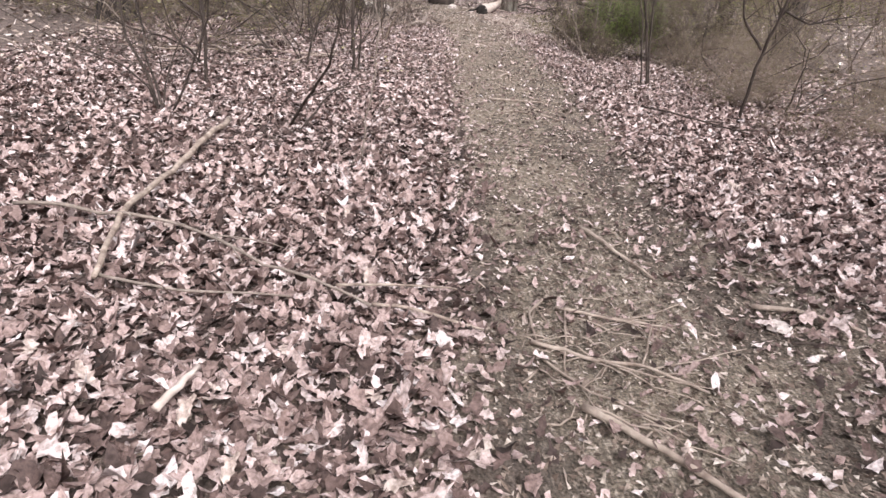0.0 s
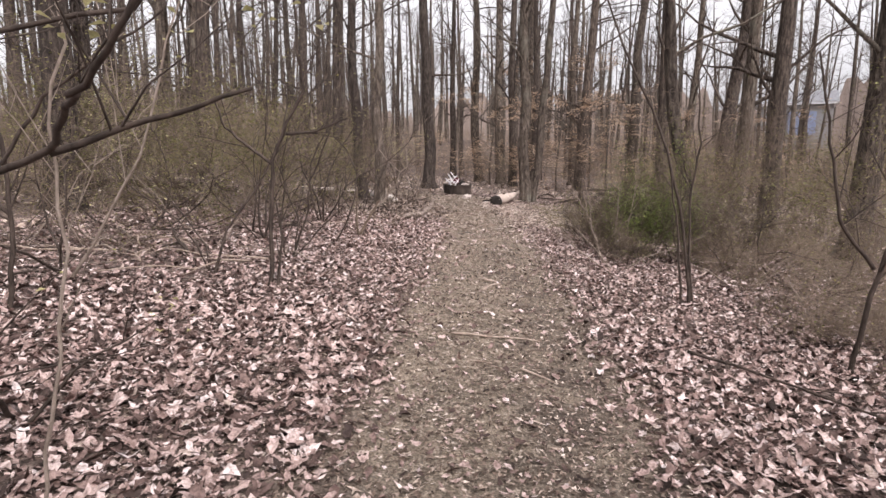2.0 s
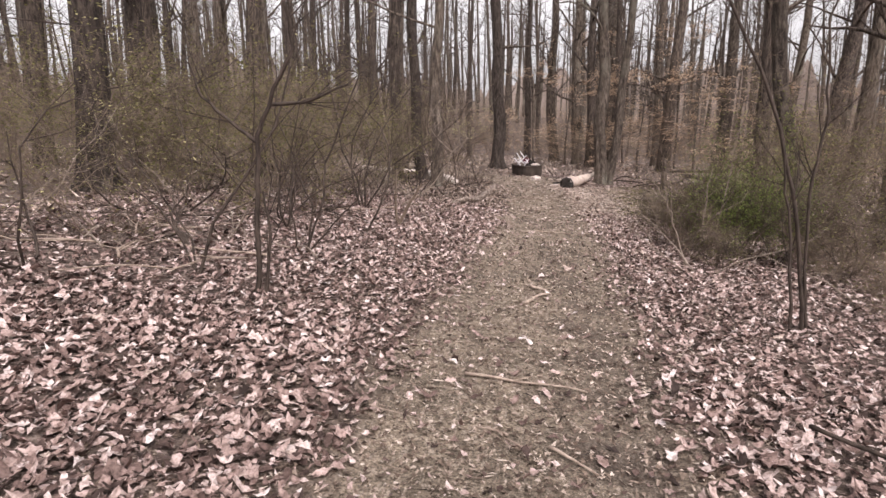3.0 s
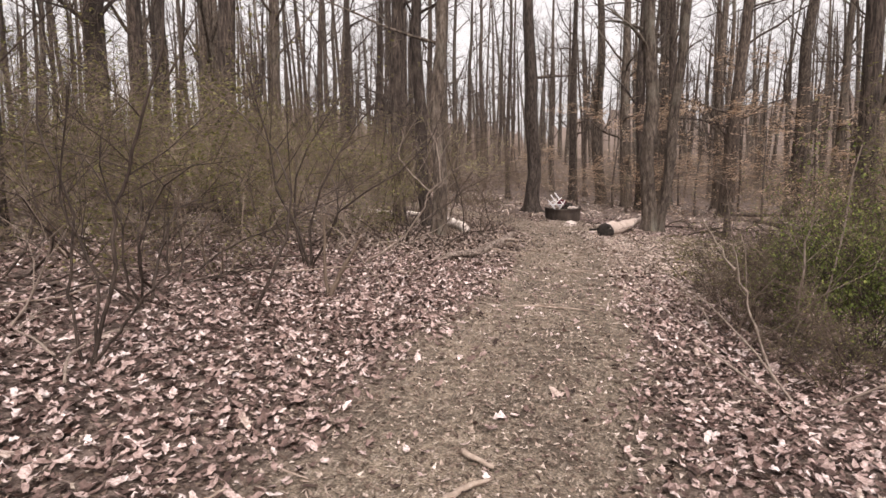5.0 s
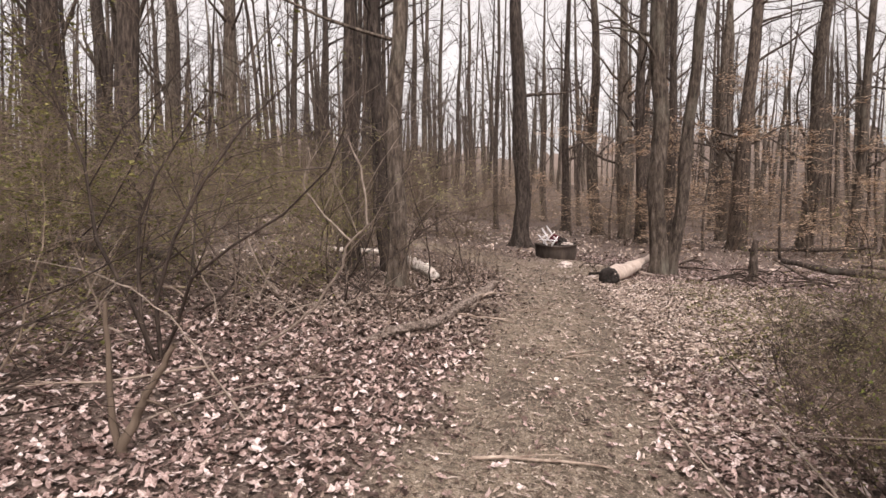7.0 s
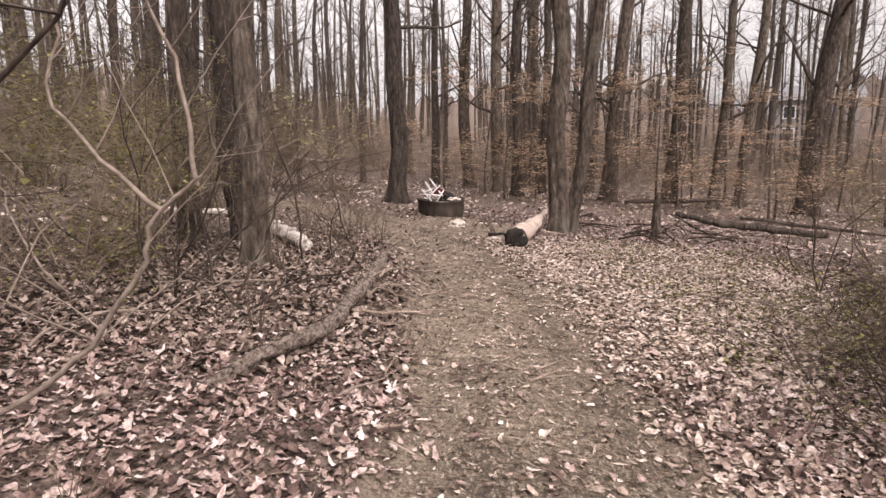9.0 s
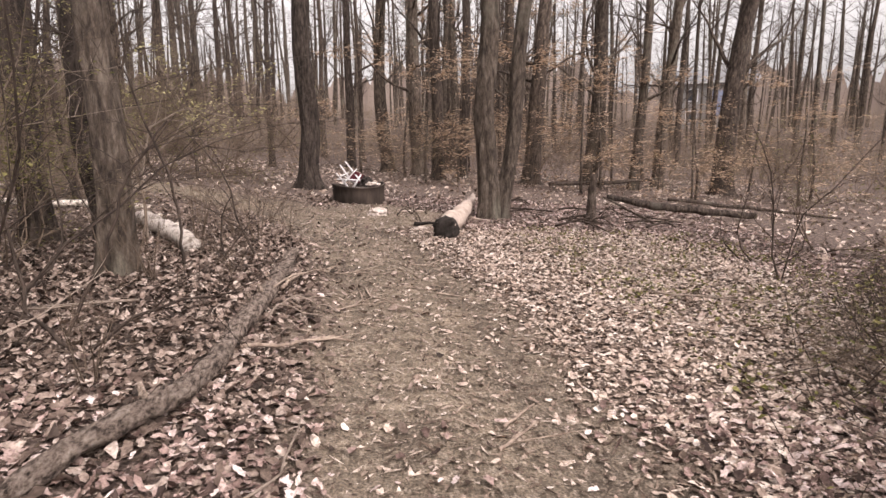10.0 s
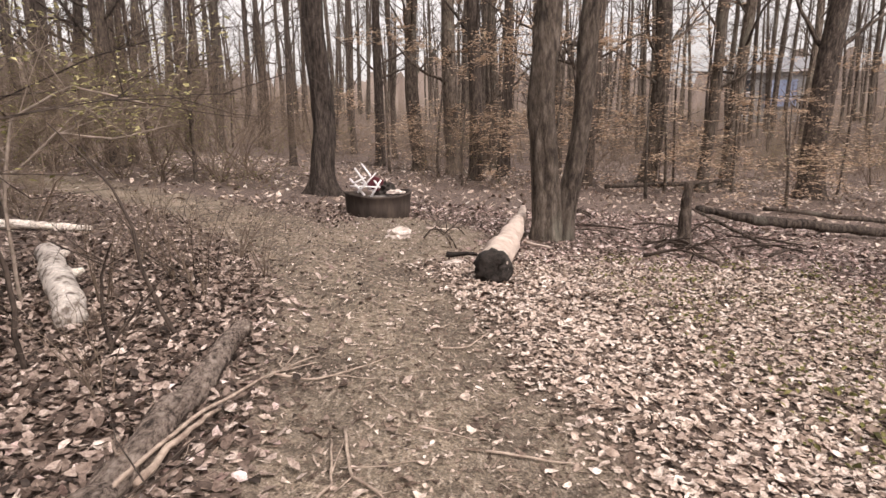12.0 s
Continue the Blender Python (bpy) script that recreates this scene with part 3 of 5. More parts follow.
oak_a = make_tree(21, 0.3, 19, GROVE, BARK, limbs=17, low=3.2, group="woodland trees")
oak_b = make_tree(22, 0.3, 21, GROVE, BARK, limbs=17, low=4, crook=0.2, group="woodland trees")
oak_c = make_tree(23, 0.3, 18, "tall bare woodland tree with grey-brown bark", GREY_BARK, limbs=18, low=3.5, crook=0.16, group="woodland trees")
oak_d = make_tree(24, 0.3, 20, "tall bare woodland tree with grey-brown bark", GREY_BARK, limbs=15, low=3.5, crook=0.25, group="woodland trees")
groves = {0: [], 1: [], 2: [], 3: []}
for i, (x, y, r, lean) in enumerate(NEAR_TREES + MORE_TREES):
    groves[(i * 7 + i // 4) % 4].append(stand(x, y, r / 0.3, 1.0, lean, 0, i * 1.7))
fill = random.Random(5)
count = 0
while count < 105:
    a, d = fill.uniform(-1.2, 1.0), fill.uniform(30, 78)
    x, y = 0.7 + d * math.sin(a), 10 + d * math.cos(a)
    if path_distance(np.array(x), np.array(y)) < 2.5 or (-3 < x < 8 and y < 46) or (a > 0.2 and d < 60):
        continue
    groves[count % 4].append(stand(x, y, fill.uniform(0.35, 1.05), fill.uniform(0.85, 1.2), fill.gauss(0, 0.03), fill.gauss(0, 0.03), fill.uniform(0, 6)))
    count += 1
for k in range(22):
    x, y = fill.choice((-1, 1)) * fill.uniform(5, 22) + 1, fill.uniform(-16, -2)
    groves[k % 4].append(stand(x, y, fill.uniform(0.6, 1.1), 1, 0, 0, fill.uniform(0, 6)))
for k, oak in enumerate((oak_a, oak_b, oak_c, oak_d)):
    plant(oak, groves[k])

# thin young trees between the big ones
young = make_tree(38, 0.055, 9, "thin bare young tree with fine upright branches", BARK, 6, 14, 1.8, 3, 2, 0.2, 0.25, group="young trees")
spots = []
while len(spots) < 84:
    a, d = fill.uniform(-1.2, 0.8), fill.uniform(16, 60)
    x, y = 0.7 + d * math.sin(a), 6 + d * math.cos(a)
    if path_distance(np.array(x), np.array(y)) < 2.5 or (-4 < x < 17 and y < 41) or abs(x) < 3.5:
        continue
    spots.append(stand(x, y, fill.uniform(0.5, 1.6), fill.uniform(0.7, 1.4), fill.gauss(0, 0.06), fill.gauss(0, 0.06), fill.uniform(0, 6)))
plant(young, spots)

# trees with a look of their own
broad = make_tree(39, 0.27, 20, "broad dark oak with spreading roots behind the fire ring", BARK, 32, 12, 5, flare=1.3, crook=0.1, gnarl=0.45)
broad.matrix_basis = stand(-1.45, 32.2, 1, 1, -0.02, 0, 1.0)
twin = make_tree(31, 0.21, 18, "double-trunked grey tree rising beside a debarked log", GREY_BARK, 32, 9, 5, flare=0.5, crook=0.14, gnarl=0.6)
twin.matrix_basis = stand(2.66, 26.85, 1, 1, -0.02, 0.0, 0.5)
geo, _ = trunk_geo(random.Random(32), 0.16, 17, 30, 0.4, 0.1, gnarl=0.4)
second = part("second_trunk", geo, GREY_BARK, twin)
second.matrix_basis = Matrix.Rotation(-0.5, 4, 'Z') @ Matrix.Translation((0.34, 0.1, 0)) @ Matrix.Rotation(0.115, 4, 'Y')
pale = make_tree(33, 0.15, 16, "slender pale grey tree among vines by the path", GREY_BARK, 32, 8, 4, flare=0.6, gnarl=0.6)
pale.matrix_basis = stand(-1.97, 20.5, 1, 1, 0.01, 0.0)
beside = make_tree(34, 0.16, 16, "slender dark tree with loose bark near the path", BARK, 28, 8, 4.5, gnarl=0.5)
beside.matrix_basis = stand(-2.8, 22.3, 1, 1, -0.045, 0.0)
third = make_tree(35, 0.165, 17, "slender grey-brown tree behind the shrubs", BARK, 14, 8, 4.5)
third.matrix_basis = stand(-3.45, 22.0, 1, 1, 0.0, 0.0)
leaning = make_tree(36, 0.15, 15, "leaning grey tree with a curved trunk", GREY_BARK, 24, 10, 4, crook=0.3, sweep=(0.25, 0), gnarl=0.4)
leaning.matrix_basis = stand(5.6, 16.6, 1, 1, -0.1, 0.0)

# ---- undergrowth ----
def bare_sapling(seed, label, stems, height, spread, x, y, mat=TWIG, r=0.014, kids=5, lean=0.0, turn=0.0, leafy=None, leaves=0, bend=0.36, depth=2):
    ob = make_shrub(seed, label, stems, height, spread, mat, leafy, leaves, (0.02, 0.045), kids, depth, r * 1.05, "sapling", 1.0, "bare saplings", 0.01, bend, split=True)
    ob.matrix_basis = stand(x, y, 1, 1, lean, 0, turn)
    return ob


def forked_sapling(seed, label, x, y, r, arms, mat=TWIG, kids=7, leafy=None, leaves=0, leaf_size=(0.02, 0.042)):
    """A sapling whose main arms follow given lines of (sideways, height) or (sideways, height, along) from its foot."""
    rng = random.Random(seed)
    ob = thing("sapling", label, "shrub", "bare saplings", at=(x, y, gz(x, y) - 0.02))
    tips, fine = [], Geo()
    fine.crooked = True
    for n, arm in enumerate(arms):
        drift, line = rng.uniform(-0.25, 0.25), []
        ends = [Vector((p[0], p[2] if len(p) > 2 else drift * max(0, p[1] - arms[0][1][1] * (n > 0)) * 0.5, p[1])) for p in arm]
        for a, b in zip(ends, ends[1:]):
            for k in range(4):
                line.append(a.lerp(b, k / 4) + Vector((rng.gauss(0, 0.009), rng.gauss(0, 0.009), rng.gauss(0, 0.004))))
        line.append(ends[-1])
        geo, m, rr = Geo(), len(line), r * (1.0 if n == 0 else 0.75)
        geo.tube(line, [max(rr * (1 - 0.58 * i / m), 0.003) for i in range(m)], 7, cap=False)
        stem = part("stem", geo, mat, ob)
        boughs = []

        def bough():
            boughs.append(Geo())
            return boughs[-1]

        fork(geo, line, 1.5, rr, rng, 2, kids, tips, 0.24, 0.03, fine, bough)
        for g in boughs:
            part("branch", g, mat, stem)
    part("twig_tangle", fine, mat, ob, "fine bare twigs")["kind"] = "stuff"
    if leaves:
        fol = Geo()
        for _ in range(leaves):
            fol.leaf(rng.choice(tips) + Vector((rng.gauss(0, 0.03), rng.gauss(0, 0.03), rng.gauss(0, 0.03))), rng.uniform(*leaf_size), rng)
        part("foliage", fol, leafy, ob, "small yellow-green young leaves", smooth=False)["kind"] = "stuff"
    return ob


forked_sapling(41, "bare dark sapling with long crooked arms leaning to the path", -1.5, 5.85, 0.016, [[(0, 0, 0), (0.3, 0.36, -0.45), (0.6, 0.72, -0.85), (0.8, 1.23, -1.08)], [(0.8, 1.23, -1.08), (1.19, 1.35, -1.16), (1.33, 1.46, -1.27), (1.5, 1.49, -1.45), (1.66, 1.62, -1.55), (1.78, 1.95, -1.63), (1.84, 2.4, -1.65)], [(1.19, 1.35, -1.16), (1.43, 1.43, -1.1), (1.75, 1.52, -1.1)], [(0.8, 1.23, -1.08), (0.62, 1.43, -1.2), (0.2, 1.46, -1.25), (-0.2, 1.42, -1.2)], [(0.66, 1.4, -1.2), (0.7, 1.55, -1.3), (0.87, 1.64, -1.17), (1.39, 1.75, -1.06), (1.6, 1.95, -1.0)]], kids=3, leafy=BUD_LEAF, leaves=160)
forked_sapling(44, "dark upright sapling with a kinked top at the path's edge", -1.3, 9.2, 0.024, [[(0, 0), (0.04, 0.7), (0.08, 1.35), (0.2, 1.6), (0.45, 2.02), (0.4, 2.46), (0.37, 3.0)], [(0.06, 0), (0.14, 0.5), (0.1, 0.9)], [(0.08, 1.3), (-0.15, 1.45), (-0.4, 1.68), (-0.5, 1.95)], [(0.2, 1.6), (0.5, 1.62), (0.85, 1.75)]], kids=5)
forked_sapling(48, "slender forked sapling with spreading main stems", 3.36, 10.15, 0.021, [[(0, 0), (-0.1, 1.0), (-0.4, 2.05), (-0.87, 3.0), (-1.1, 3.6)], [(0.04, 0), (-0.05, 1.2), (0.06, 1.9), (0.02, 2.7), (0.2, 3.3)], [(-0.07, 0), (-0.2, 1.1), (-0.3, 1.7)]], kids=6)
forked_sapling(50, "tangled clump of thin brown stems beside the path", -1.62, 10.9, 0.015, [[(0, 0), (0.27, 0.68), (0.3, 1.05), (0.5, 1.52), (0.73, 2.0), (0.8, 2.8)], [(0, 0), (0.25, 0.25), (0.42, 0.44), (0.67, 0.65), (0.72, 1.0)], [(-0.05, 0), (-0.12, 0.5), (-0.02, 1.0), (-0.25, 1.6), (-0.2, 2.4)], [(0.05, 0), (0.12, 0.6), (-0.1, 1.1), (0.1, 1.8)]], TWIG, kids=7)
forked_sapling(49, "crooked dark sapling beside the green bush", 3.95, 8.0, 0.023, [[(0, 0), (0.05, 0.7), (0.2, 1.4), (0.35, 2.1), (0.7, 2.8)], [(0.1, 0.9), (-0.2, 1.3), (-0.3, 1.9), (-0.45, 2.6)], [(0.2, 1.4), (0.6, 1.2), (1.1, 1.3)]], kids=7)
bare_sapling(42, "clump of bare leaning brown stems in the leaves", 5, 2.1, 0.6, -2.85, 6.15, r=0.014)
bare_sapling(43, "single dark stem leaning out of the leaves", 1, 1.1, 0.75, -1.46, 5.7, r=0.013, kids=3)
bare_sapling(45, "spreading sapling with early yellow leaves", 3, 3.0, 0.55, -2.1, 9.5, TWIG, 0.014, 8, leafy=BUD_LEAF, leaves=420)
forked_sapling(63, "thin pale sapling standing in the leaves", -0.69, 4.95, 0.008, [[(0, 0), (0.1, 0.5), (0.2, 0.95), (0.2, 1.5), (0.32, 2.0), (0.3, 2.5)], [(0.2, 1.0), (0.45, 1.4), (0.6, 1.9)]], PALE_TWIG, 4)
forked_sapling(64, "bare sapling dotted with early yellow leaves", -2.9, 7.6, 0.022, [[(0, 0), (0.1, 0.7), (0.1, 1.4), (-0.2, 2.0), (-0.4, 2.6)], [(0.1, 1.2), (0.5, 1.7), (1.0, 2.0), (1.5, 2.3)], [(0.1, 0.8), (-0.5, 1.3), (-1.1, 1.6), (-1.7, 1.8)]], TWIG, 7, BUD_LEAF, 420)
bare_sapling(47, "dark broken stems leaning apart", 2, 0.9, 0.6, -2.75, 10.4, r=0.03, kids=2)
bare_sapling(51, "bare bent stems in the leaves", 4, 2.2, 0.5, -2.5, 12.4, r=0.014, kids=6)
bare_sapling(52, "single bent stem in the leaves", 1, 2.4, 0.3, -1.4, 12.4, r=0.016, kids=6, lean=0.1)
forked_sapling(53, "broken brown stub leaning out of the leaves", -1.21, 13.62, 0.032, [[(0, 0), (0.1, 0.26), (0.2, 0.42), (0.36, 0.66)], [(-0.03, 0), (-0.06, 0.4), (-0.02, 0.9)]], BRUSH, 1)
forked_sapling(69, "long pale cane arching over the leaves", -0.85, 14.3, 0.008, [[(0, 0.02), (-0.3, 0.4), (-0.52, 0.65), (-0.92, 0.9), (-1.35, 1.02), (-1.9, 1.08)]], PALE_TWIG, 1)
bare_sapling(54, "clump of tall bare stems beside the path", 4, 3.2, 0.5, -2.3, 15.2, r=0.018, kids=7)
forked_sapling(55, "pale sapling leaning low over the leaves", -1.80, 15.87, 0.016, [[(0, 0), (0.35, 0.2), (0.68, 0.45), (0.98, 0.85), (1.04, 1.05), (1.25, 1.2), (1.3, 1.25)], [(1.04, 1.05), (0.8, 1.28), (0.6, 1.5), (0.65, 1.9)], [(1.2, 1.17), (1.15, 1.6), (1.0, 2.0)]], PALE_TWIG, 4)
forked_sapling(65, "thin dark stem curving up past a pale tree", -1.55, 21.0, 0.016, [[(0, 0), (0.0, 0.5), (-0.08, 1.0), (-0.25, 1.5), (-0.4, 2.0), (-0.25, 2.5)], [(-0.4, 2.0), (-0.9, 2.3), (-1.4, 2.4)]], TWIG, 4)
forked_sapling(66, "low dark branching shrub behind the fallen log", -1.3, 18.3, 0.016, [[(0, 0), (-0.25, 0.25), (-0.6, 0.45), (-1.0, 0.75)], [(0, 0.05), (0.3, 0.25), (0.6, 0.35), (0.9, 0.38)], [(-0.1, 0.15), (0.15, 0.6), (0.3, 1.1), (0.55, 1.4)], [(-0.3, 0.3), (-0.4, 0.9), (-0.7, 1.4)]], TWIG, 6)
forked_sapling(67, "pale bare cane leaning beside the green bush", 2.90, 12.74, 0.012, [[(0, 0), (-0.14, 0.4), (-0.26, 0.75), (-0.36, 1.1)], [(-0.3, 0.9), (-0.45, 1.1), (-0.55, 1.3)]], PALE_TWIG, 2)
forked_sapling(68, "pale bare cane standing in the green bush", 3.22, 13.58, 0.012, [[(0, 0), (0.03, 0.5), (0.08, 1.0), (0.12, 1.3)], [(0.2, 0.3), (0.3, 1.0), (0.42, 1.9)]], PALE_TWIG, 2)
bare_sapling(56, "bare vine-hung stems round a slender tree", 4, 2.6, 0.5, -2.1, 18.6, r=0.013, kids=8)
bare_sapling(57, "thin upright stalk beside a birch log", 2, 1.1, 0.15, -1.31, 21.3, r=0.013, kids=3)
bare_sapling(58, "thin upright stalk with a broken top", 1, 1.7, 0.05, -0.93, 21.7, r=0.013, kids=3)
bare_sapling(59, "thin stalks among the leaves by the path", 4, 0.9, 0.3, -1.2, 23.0, r=0.008, kids=3)
forked_sapling(60, "sapling with early yellow leaves leaning over a birch log", -2.35, 22.3, 0.016, [[(0, 0), (0.0, 0.8), (0.15, 1.4), (0.6, 1.62), (1.1, 1.5)], [(0.05, 1.0), (0.4, 1.3), (0.8, 1.25), (1.25, 1.35)], [(0, 0.9), (-0.3, 1.6), (-0.4, 2.4)]], PALE_TWIG, 7, BUD_LEAF, 850, (0.025, 0.055))
bare_sapling(61, "thin stalks standing beside the charred log", 3, 0.8, 0.3, 1.25, 25.7, r=0.008, kids=2)
bare_sapling(62, "bare sapling over faded leaves", 2, 2.4, 0.35, 5.4, 21.5, r=0.012, kids=7)

stalks = make_shrub(81, "thin upright brown weed stalks in damp leaves", 6, 0.75, 0.3, BRUSH, None, 0, kids=3, r=0.006, name="weed", group="weed stalks", bend=0.16)
plant(stalks, [stand(-1.1, 22.6), stand(-1.5, 23.2, 1.1, 1.2, turn=1), stand(-0.85, 23.7, 0.9, 0.8, turn=2), stand(-1.8, 22.4, 1, 1.1, turn=3), stand(-1.3, 24.3, 1, 0.9, turn=4), stand(-2.2, 23.9, 1, 1.2, turn=5), stand(-0.95, 20.7, 0.9, 0.7, turn=0.6), stand(-1.6, 20.3, 1, 0.9, turn=1.8), stand(-1.1, 17.9, 0.8, 0.7, turn=2.7), stand(-0.9, 15.2, 0.7, 0.5, turn=3.9)])


def vine(seed, label, x, y, strands, reach, top):
    """Woody strands that loop loosely round a trunk."""
    rng = random.Random(seed)
    root = thing("vine", label, "vine", at=(x, y, gz(x, y)))
    for _ in range(strands):
        geo, a, turn, r = Geo(), rng.uniform(0, 6.28), rng.uniform(-1.4, 1.4), rng.uniform(0.005, 0.009)
        line, n, high = [], 16, top * rng.uniform(0.5, 1.0)
        for k in range(n + 1):
            t = k / n
            d = 0.19 + reach * (0.5 + 0.5 * math.sin(t * 7 + a)) * rng.uniform(0.5, 1.1)
            b = a + turn * t * 3 + rng.gauss(0, 0.12)
            line.append(Vector((d * math.cos(b), d * math.sin(b), high * t - 0.03)))
        geo.tube(line, [r * (1 - 0.6 * k / n) for k in range(n + 1)], 5)
        part("strand", geo, BRUSH, root)


vine(601, "brown woody vines looping round a slender grey tree", -1.97, 20.5, 4, 0.08, 3.2)
vine(602, "brown woody vines hanging round a dark tree", -2.8, 22.3, 3, 0.08, 3.4)
haze_a = make_shrub(71, "grey-brown thicket shrub of crooked bare twigs", 6, 2.2, 1.1, BRUSH, OLIVE_LEAF, 500, (0.03, 0.055), kids=6, r=0.011, fuzz=330, bend=0.42, lift=-0.02)
haze_b = make_shrub(72, "tangled thicket shrub with small olive leaves", 6, 2.1, 1.1, DRY_BRUSH, OLIVE_LEAF, 1700, (0.035, 0.06), kids=6, r=0.01, fuzz=400, bend=0.4, lift=0.0)
haze_c = make_shrub(73, "bare brown thicket shrub of thin crooked stems", 7, 2.6, 0.8, BRUSH, None, 0, kids=6, r=0.011, fuzz=380, bend=0.38, lift=0.0)
haze_d = make_shrub(74, "low tangle of bare brambles", 6, 1.1, 1.3, DRY_BRUSH, OLIVE_LEAF, 200, kids=6, r=0.006, fuzz=400, bend=0.42, lift=-0.05)
grown = {0: [], 1: [], 2: [], 3: []}
place = random.Random(8)


def thicket(n, box, kinds, size=(0.75, 1.25), clear=1.6):
    made = 0
    while made < n:
        x, y = place.uniform(box[0], box[1]), place.uniform(box[2], box[3])
        if path_distance(np.array(x), np.array(y)) < clear:
            continue
        s = place.uniform(*size)
        grown[place.choice(kinds)].append(stand(x, y, s, s * place.uniform(0.9, 1.15), 0, 0, place.uniform(0, 6.28)))
        made += 1


thicket(13, (-8.5, -2.9, 13, 18), (0, 1, 1, 1))
thicket(3, (-5, -3.2, 10.5, 14), (0, 1), (0.7, 0.9))
thicket(16, (-8, -2.9, 16, 21.5), (0, 1, 1, 2))
thicket(17, (-16, -7, 13, 26), (0, 1, 2))
thicket(24, (-15, -4.0, 29.5, 37), (2, 2, 1, 0), (1.0, 1.6))
thicket(9, (-16, -3.5, 34, 43), (2, 2, 0), (1.3, 1.9))
thicket(5, (-8, -3.8, 23, 27), (2, 3), (0.5, 0.8))
thicket(16, (4.8, 10, 8.5, 15), (0, 2, 3, 3), (0.6, 1.0))
thicket(9, (4.2, 7.5, 6.5, 10), (0, 3, 3, 2), (0.55, 0.85))
thicket(13, (5.2, 11, 13, 20), (0, 2, 0, 1), (0.85, 1.2))
thicket(10, (6.5, 13, 16, 26), (2, 3, 0), (0.6, 1.0))
thicket(9, (2.9, 5.5, 15.5, 18.5), (3, 3, 1), (0.5, 0.8))
thicket(8, (3.3, 5.6, 12.2, 15.6), (3, 2, 3), (0.4, 0.65))
thicket(22, (-3, 22, 36, 50), (0, 2, 2), (0.7, 1.3))
thicket(12, (-28, 30, 28, 58), (0, 2), (0.8, 1.5))
for k, shrub in enumerate((haze_a, haze_b, haze_c, haze_d)):
    plant(shrub, grown[k])

crook_dark = make_shrub(78, "crooked dark bare branches reaching sideways", 4, 2.3, 1.3, TWIG, None, 0, kids=4, r=0.016, name="sapling", group="crooked branches", bend=0.5, lift=0.03, split=True)
plant(crook_dark, [stand(-3.6, 9.2, turn=0.4), stand(-4.6, 12.5, 1.1, 1.1, turn=1.7), stand(-2.9, 13.2, 0.9, 0.9, turn=3.1), stand(-3.6, 17.2, turn=4.4), stand(-2.6, 19.6, 0.8, 0.9, turn=5.3), stand(5.0, 8.6, 0.9, 0.8, turn=2.2), stand(5.6, 11.6, turn=0.9), stand(6.0, 22.8, 0.7, 0.7, turn=3.7), stand(-5.9, 15.6, 1.2, 1.2, turn=2.6)])
crook_pale = make_shrub(79, "crooked pale bare branches among brown brush", 3, 2.2, 1.2, PALE_TWIG, None, 0, kids=4, r=0.012, name="sapling", group="crooked branches", bend=0.52, lift=0.02, split=True)
plant(crook_pale, [stand(-2.8, 11.2, 0.9, 0.9, turn=1.1), stand(-3.9, 14.6, turn=2.3), stand(-2.7, 16.6, turn=0.2), stand(-3.0, 18.6, 1.1, 1.1, turn=4.0), stand(-4.8, 10.2, turn=5.1), stand(4.7, 9.6, 0.8, 0.6, turn=3.3), stand(5.4, 14.2, turn=1.6), stand(6.6, 18.2, 0.9, 0.9, turn=0.5)])

bush = make_shrub(75, "ragged green evergreen bush beside the path", 9, 1.05, 1.0, TWIG, GREEN_LEAF, 4600, (0.022, 0.045), kids=6, r=0.008, fuzz=350, bend=0.36, group="green bushes")
plant(bush, [stand(3.75, 13.9, 0.7, 1.4), stand(4.1, 14.35, 0.7, 1.5, turn=2), stand(3.55, 14.5, 0.55, 1.2, turn=4), stand(4.3, 13.7, 0.6, 1.2, turn=1)])
scrub = make_shrub(80, "brown tangle of bare bramble stems", 8, 0.9, 1.0, BRUSH, OLIVE_LEAF, 260, (0.02, 0.04), kids=5, r=0.007, fuzz=280, group="bramble tangles", bend=0.42, lift=0.0)
plant(scrub, [stand(3.05, 13.5, 0.6, 0.75), stand(2.9, 14.5, 0.6, 0.75, turn=1), stand(3.4, 12.9, 0.7, 0.7, turn=2), stand(3.15, 15.3, 0.75, 0.7, turn=3), stand(4.9, 13.4, 0.9, 1.0, turn=4), stand(5.0, 12.3, 0.9, 0.9, turn=5), stand(3.5, 16.2, 0.7, 0.6, turn=0.5), stand(4.6, 10.6, 0.7, 0.6, turn=2.6)])
olive = make_shrub(76, "olive-green shrub with arching vine stems", 9, 1.2, 0.95, TWIG, OLIVE_LEAF, 700, (0.025, 0.05), kids=6, r=0.008, fuzz=450, group="green bushes")
plant(olive, [stand(3.05, 14.7, 0.7, 0.65), stand(3.0, 16.2, 0.8, 0.75, turn=2), stand(3.7, 17.4, 0.85, 0.75, turn=4), stand(4.4, 18.6, 0.8, 0.7, turn=1), stand(3.3, 12.9, 0.45, 0.45, turn=5), stand(5.0, 13.2, 0.9, 1.0, turn=6)])
strand = make_shrub(77, "long pale arching bramble canes", 3, 1.7, 0.9, PALE_TWIG, None, 0, kids=2, depth=1, r=0.009, name="bramble", group="bramble canes", lift=-0.08, bend=0.22)
plant(strand, [stand(2.8, 14.0), stand(3.2, 15.3, turn=2), stand(4.6, 11.6, turn=1), stand(-3.0, 14.8, turn=3), stand(-1.9, 17.4, 0.9, 0.9, turn=5), stand(3.0, 12.4, turn=4)])

